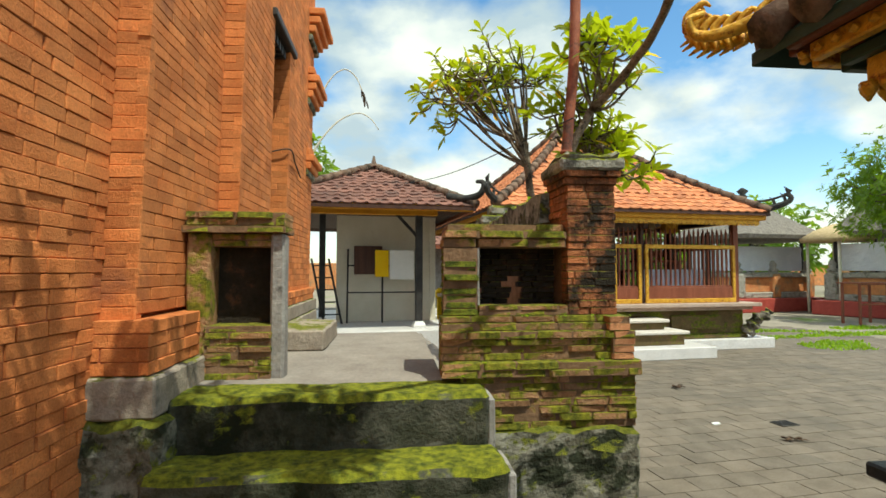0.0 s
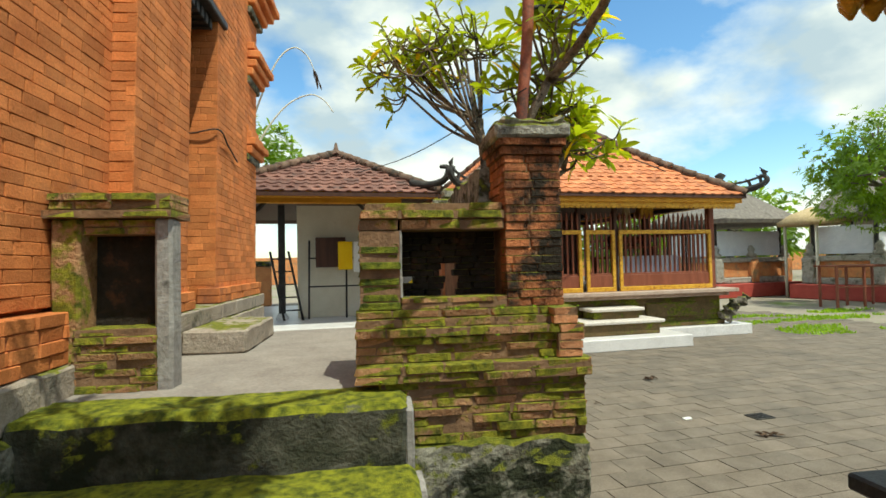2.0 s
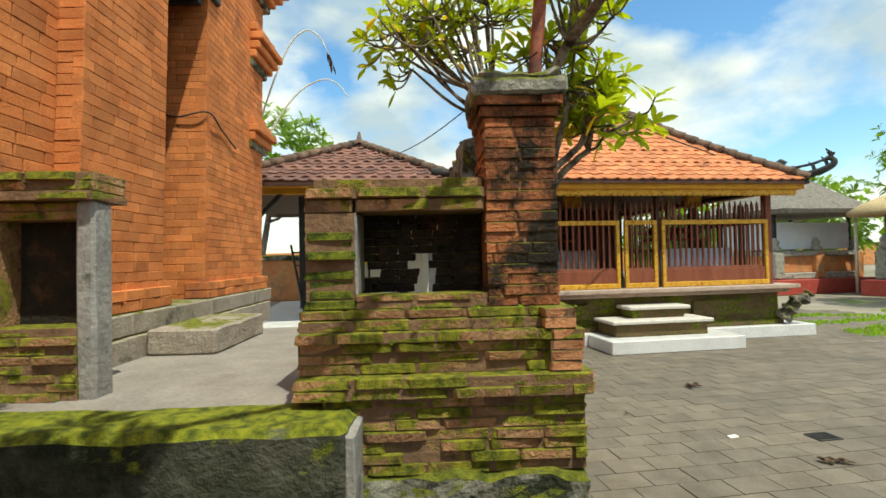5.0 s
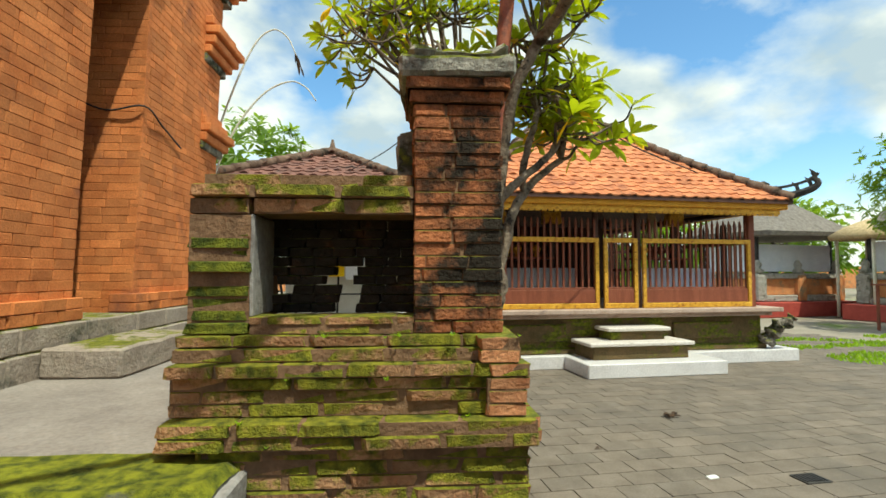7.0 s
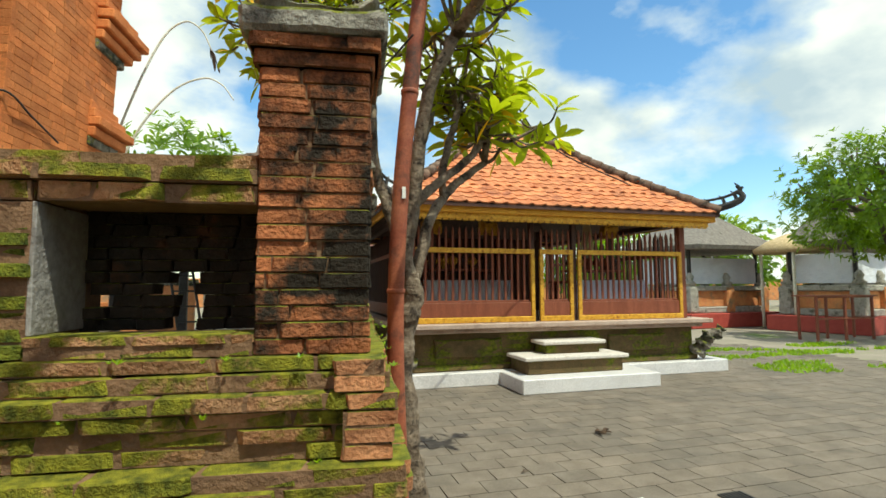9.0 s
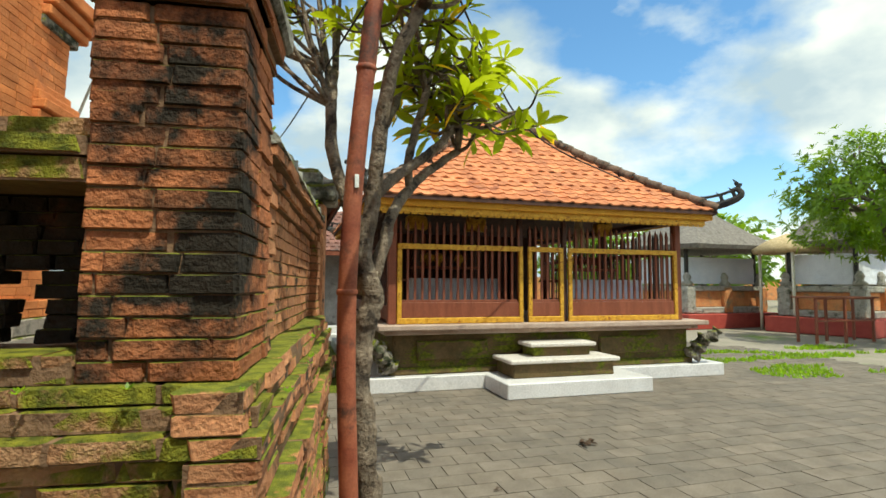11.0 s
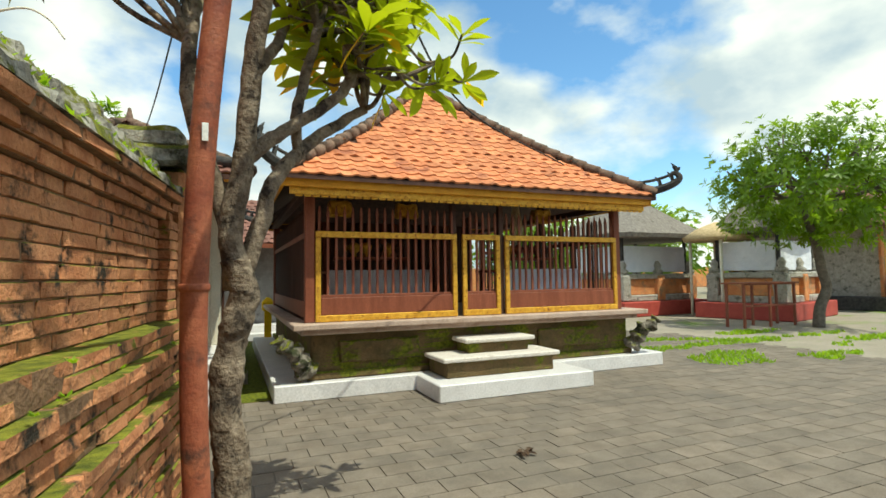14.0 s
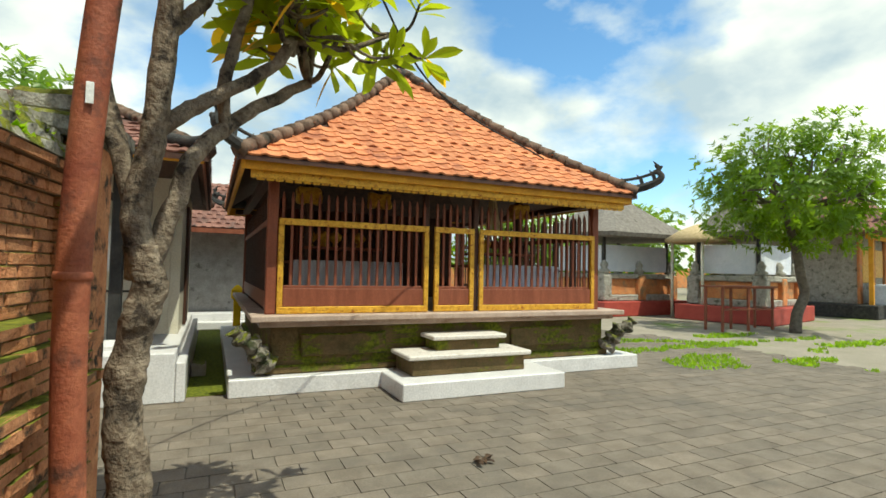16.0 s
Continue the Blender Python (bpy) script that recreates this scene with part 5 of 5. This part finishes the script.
for x, y, s, z, sd in ((22, 34, 9, 3.2, 1), (30, 30, 9, 3.4, 2), (38, 26, 10, 3.0, 3), (14, 36, 9, 2.8, 4), (45, 20, 10, 3.2, 6), (28, 38, 11, 4.0, 7)):
    broad_tree("background_tree", "dense green tree far behind the shrines", (x, y, 0), (x, y, z), s, 420, sd, 0.75, [(0, 0, 0), (0.1, 0, 1.2), (0, 0.1, 2.4)])


# ---- far shrines ----
def shrine(m, w, d, label, roof, reach=1.0):
    s = thing("shrine", label, "shrine", m, "walled shrines")
    block("red_base", 0, w, 0, d, 0, 0.5, M_REDBASE, s, 0.02)
    block("body", 0.3, w - 0.3, 0.3, d - 0.3, 0.5, 0.72, M_GREYCARVE, s, 0.03, worn=0.02)
    block("body", 0.42, w - 0.42, 0.42, d - 0.42, 0.72, 1.28, M_ORANGE, s, 0.02, worn=0.01)
    block("body", 0.3, w - 0.3, 0.3, d - 0.3, 1.28, 1.46, M_GREYCARVE, s, 0.03, worn=0.02)
    for x in (0.3, w / 2 - 0.15, w - 0.62):
        for y in (0.30, d - 0.62):
            block("corner_pier", x - 0.03, x + 0.36, y - 0.03, y + 0.35, 0.52, 1.40, M_ORANGE if x > 0.5 else M_GREYCARVE, s, 0.03, worn=0.03)
            lathe("ornament", [(0.16, 0), (0.20, 0.1), (0.10, 0.18), (0.14, 0.30), (0.05, 0.46)], M_GREYCARVE, s, (x + 0.16, y + 0.15, 1.46), 8)
    for x in (0.55, w - 0.55):
        for y in (0.55, d - 0.55):
            block("post", x - 0.05, x + 0.05, y - 0.05, y + 0.05, 1.46, 2.95, M_BLACKWOOD, s, 0.01)
    block("cloth", 0.62, w - 0.62, 0.50, 0.54, 1.52, 2.45, M_CLOTHW, s, 0.01, label="white cloth hung round the posts", worn=0.015)
    block("cloth", 0.50, 0.54, 0.62, d - 0.62, 1.52, 2.45, M_CLOTHW, s, 0.01, worn=0.015)
    if roof:
        cx, cy = w / 2, d / 2
        bm = bmesh.new()
        rings = []
        for r_, z in ((1.0, 2.72), (1.02, 2.86), (0.62, 3.5), (0.28, 4.1), (0.07, 4.42)):
            ring = []
            for k in range(28):
                a = 2 * math.pi * k / 28
                q = 1 / max(abs(math.cos(a)), abs(math.sin(a))) ** 0.75
                ring.append(bm.verts.new((cx + (w / 2 + 0.35) * reach * r_ * q * math.cos(a), cy + (d / 2 + 0.35) * reach * r_ * q * math.sin(a), z + 0.04 * noise.noise((k, r_ * 9, 0)))))
            rings.append(ring)
        for a, b in zip(rings, rings[1:]):
            for k in range(28):
                bm.faces.new((a[k], a[(k + 1) % 28], b[(k + 1) % 28], b[k]))
        bm.faces.new(rings[0][::-1])
        bm.faces.new(rings[-1])
        part("thatch_roof", bm, M_THATCHG, s, "thick grey thatch")
        lathe("crown", [(0.14, 0), (0.18, 0.15), (0.10, 0.22), (0.22, 0.38), (0.05, 0.50)], M_DARKSTONE, s, (cx, cy, 4.40), 8)
    return s


shrine(Matrix.Translation((14.1, 15.45, 0)) @ Matrix.Rotation(radians(5), 4, "Z"), 4.4, 3.4, "orange brick shrine on red base with thatched roof and white cloth", True)
shrine(Matrix.Translation((17.1, 11.8, 0)) @ Matrix.Rotation(radians(15), 4, "Z"), 3.9, 2.9, "orange brick shrine on red base wrapped in white cloth", True, 0.72)
shrine(Matrix.Translation((25.5, 17.5, 0)) @ Matrix.Rotation(radians(15), 4, "Z"), 3.2, 2.6, "distant brick shrine with white cloth", False)
par = thing("straw_shelter", "small straw-roofed shelter on thin posts with yellow cloth", "shelter")
for x, y in ((16.8, 13.9), (18.0, 13.9), (16.8, 15.1), (18.0, 15.1)):
    tube("post", [(x, y, 0), (x, y, 2.75)], 0.05, M_BAMBOO, par, 7)
lathe("straw_roof", [(1.05, 2.55), (1.1, 2.68), (0.65, 2.98), (0.1, 3.2)], M_THATCHY, par, (17.4, 14.5, 0), 16)
block("cloth", 17.1, 17.7, 13.80, 13.84, 1.5, 2.45, M_CLOTHY, par, 0.01, label="yellow cloth", worn=0.02)
rk = thing("wooden_stand", "plain brown wooden stand in front of the shrine", "stand")
for x in (14.3, 15.3, 16.3):
    for y in (11.3, 11.8):
        block("leg", x - 0.03, x + 0.03, y - 0.03, y + 0.03, 0, 1.15, M_REDWOOD, rk, 0.006)
for z in (0.55, 1.12):
    block("rail", 14.27, 16.33, 11.26, 11.29, z, z + 0.05, M_REDWOOD, rk, 0.006)
block("top", 14.2, 16.4, 11.2, 11.9, 1.152, 1.19, M_REDWOOD, rk, 0.006)
eh = thing("temple_house", "ochre temple house with brown tiled roof and gilt door", "house", Matrix.Translation((24.0, 12.9, 0)) @ Matrix.Rotation(radians(12), 4, "Z"))
block("base", -0.4, 6, -0.5, 5, 0, 0.5, M_DARKSTONE, eh, 0.02)
block("wall", 0.4, 6, 0.3, 5, 0.5, 3.2, M_GREYCARVE, eh, 0.01)
for x in (0.35, 1.95, 3.6):
    block("pilaster", x, x + 0.32, 0.2, 0.3, 0.5, 3.1, M_ORANGE, eh, 0.02, worn=0.01, label="orange brick pilaster")
block("window", 2.4, 3.4, 0.24, 0.3, 1.5, 2.6, M_GOLD, eh, 0.01, label="gilt carved window panel")
block("eave_beam", -0.3, 6.2, -0.3, -0.12, 2.9, 3.08, M_YELLOW, eh, 0.01, label="ochre eave beam")
block("door", 0.9, 1.7, 0.25, 0.3, 1.3, 2.6, M_GOLD, eh, 0.01, label="gilt panelled door")
for x in (-0.1, 2.2):
    block("post", x, x + 0.14, -0.3, -0.16, 0.5, 3.2, M_YELLOW, eh, 0.01)
block("cloth_table", 0.3, 1.6, -0.75, -0.1, 0.5, 1.25, M_CLOTHB, eh, 0.02, label="table covered in blue check cloth")
bm = bmesh.new()
vv = [bm.verts.new(p) for p in ((-1.2, -1.1, 3.1), (7, -1.1, 3.1), (7, 6, 3.1), (-1.2, 6, 3.1), (2.5, 2.4, 6.0))]
for f in ((0, 1, 4), (1, 2, 4), (2, 3, 4), (3, 0, 4), (3, 2, 1, 0)):
    bm.faces.new([vv[i] for i in f])
er = part("roof", bm, M_OLDTILE, eh)
lay = Bricklayer(er, [HT], M_OLDTILE, 0, 14, "tile")
AP = Vector((2.5, 2.4, 6.0))
old_slope = slope
slope = lambda a, b, t, s, sag=0: a.lerp(b, s).lerp(AP, t)
for a, b in (((-1.2, -1.1, 3.12), (7, -1.1, 3.12)), ((-1.2, 6, 3.12), (-1.2, -1.1, 3.12))):
    tile_face(Vector(a), Vector(b), lay, 18, 0.26)
slope = old_slope
lay.finish()
yw = thing("boundary_wall", "long low brick boundary wall closing the temple yard", "wall", kind="structure")
block("wall", -12, 60, 44, 44.4, 0, 2.2, M_ORANGE, yw, 0.02)
block("wall", -12, 60, -14.4, -14, 0, 2.6, M_ORANGE, yw, 0.02)
iw = thing("inner_wall", "low pink brick wall beyond the gate yard", "wall", kind="structure")
block("wall", -4.5, -0.9, 13.6, 13.8, 0.5, 1.5, M_ORANGE, iw, 0.02)
block("coping", -4.6, -0.85, 13.55, 13.85, 1.5, 1.62, M_ROUGH, iw, 0.02, worn=0.02)

# ---- ground details ----
def at_ground(name, label, category, x, y, sx, sy, mt, seed):
    rng = random.Random(seed)
    vs, fs = [], []
    for k in range(10):
        a, c = rng.uniform(0, 6.28), Vector((x + rng.uniform(-sx, sx), y + rng.uniform(-sy, sy), 0.008 + 0.01 * rng.random()))
        leaf_into(vs, fs, c, Vector((math.cos(a), math.sin(a), 0.25)), Vector((0, 0, 1)), sx * 1.3, sx * 0.6, 0.5)
    return tagged(joined(name, vs, fs, mt, None, label), category=category)


at_ground("leaf_litter", "small heap of dead brown leaves on the paving", "leaf litter", 4.15, 5.65, 0.07, 0.05, M_DEADLEAF, 1)
at_ground("leaf_litter", "small heap of dead brown leaves on the paving", "leaf litter", 3.75, 3.62, 0.06, 0.04, M_DEADLEAF, 2)
at_ground("leaf_litter", "small heap of dead brown leaves on the paving", "leaf litter", 2.95, 4.9, 0.02, 0.02, M_DEADLEAF, 4)
tagged(block("paper_scrap", 3.42, 3.50, 4.18, 4.23, 0.002, 0.016, M_PAPER, None, 0.004, worn=0.01, label="small crumpled white paper scrap on the paving"), category="paper")
dr = thing("drain_grate", "small dark square drain grate set in the paving", "drain")
block("frame", 4.03, 4.23, 3.98, 4.14, -0.01, 0.010, M_DARKSTONE, dr, 0.002)
for k in range(6):
    block("slat", 4.045 + k * 0.03, 4.06 + k * 0.03, 3.995, 4.125, 0.010, 0.017, M_BLACKWOOD, dr, 0.001)
vs, fs = [], []
rng = random.Random(17)
for k in range(20000):
    x, y = rng.uniform(8.9, 19), rng.uniform(6.6, 12.5)
    f = noise.noise((x * 0.55, y * 1.3, 2)) + 0.5 * noise.noise((x * 2, y * 2, 5)) + 0.15 * math.sin(y * 6)
    if f < 0.22 or (x - 12.5) ** 2 / 22 + (y - 8.9) ** 2 / 5 > 1:
        continue
    a, h = rng.uniform(0, 6.28), rng.uniform(0.03, 0.075)
    dx, dy = math.cos(a) * 0.03, math.sin(a) * 0.03
    i0 = len(vs)
    vs += [(x - dx, y - dy, -0.012), (x + dx, y + dy, -0.012), (x + rng.uniform(-0.05, 0.05), y + rng.uniform(-0.05, 0.05), h)]
    fs.append((i0, i0 + 1, i0 + 2))
tagged(joined("grass", vs, fs, M_GRASS, None, "patchy short bright green grass on the sandy courtyard"), category="grass")

# ---- pavers ----
PV = pieces_for(M_PAVER, 0.015, 0.003)
lay = Bricklayer(pavement, PV, M_PAVERR, 300, 11, "paver")
PW, PL = 0.30, 0.215


def paver(i, j):
    x = 1.2 + i * PW + (0.5 * PW if j % 2 else 0)
    y = -3.0 + j * PL
    lay.put(Matrix.Translation((x, y, -0.024 + lay.rng.uniform(-0.0016, 0.0016))) @ Matrix.Rotation(lay.rng.uniform(-0.006, 0.006), 4, "Z") @ Matrix.Diagonal((PW - 0.007, PL - 0.007, 0.048, 1)))


near = {(i, j) for i in range(1, 17) for j in range(31, 52)}
for i, j in sorted(near):
    paver(i, j)
for i in range(0, 36):
    for j in range(0, 68):
        if (i, j) not in near:
            paver(i, j)
lay.finish()
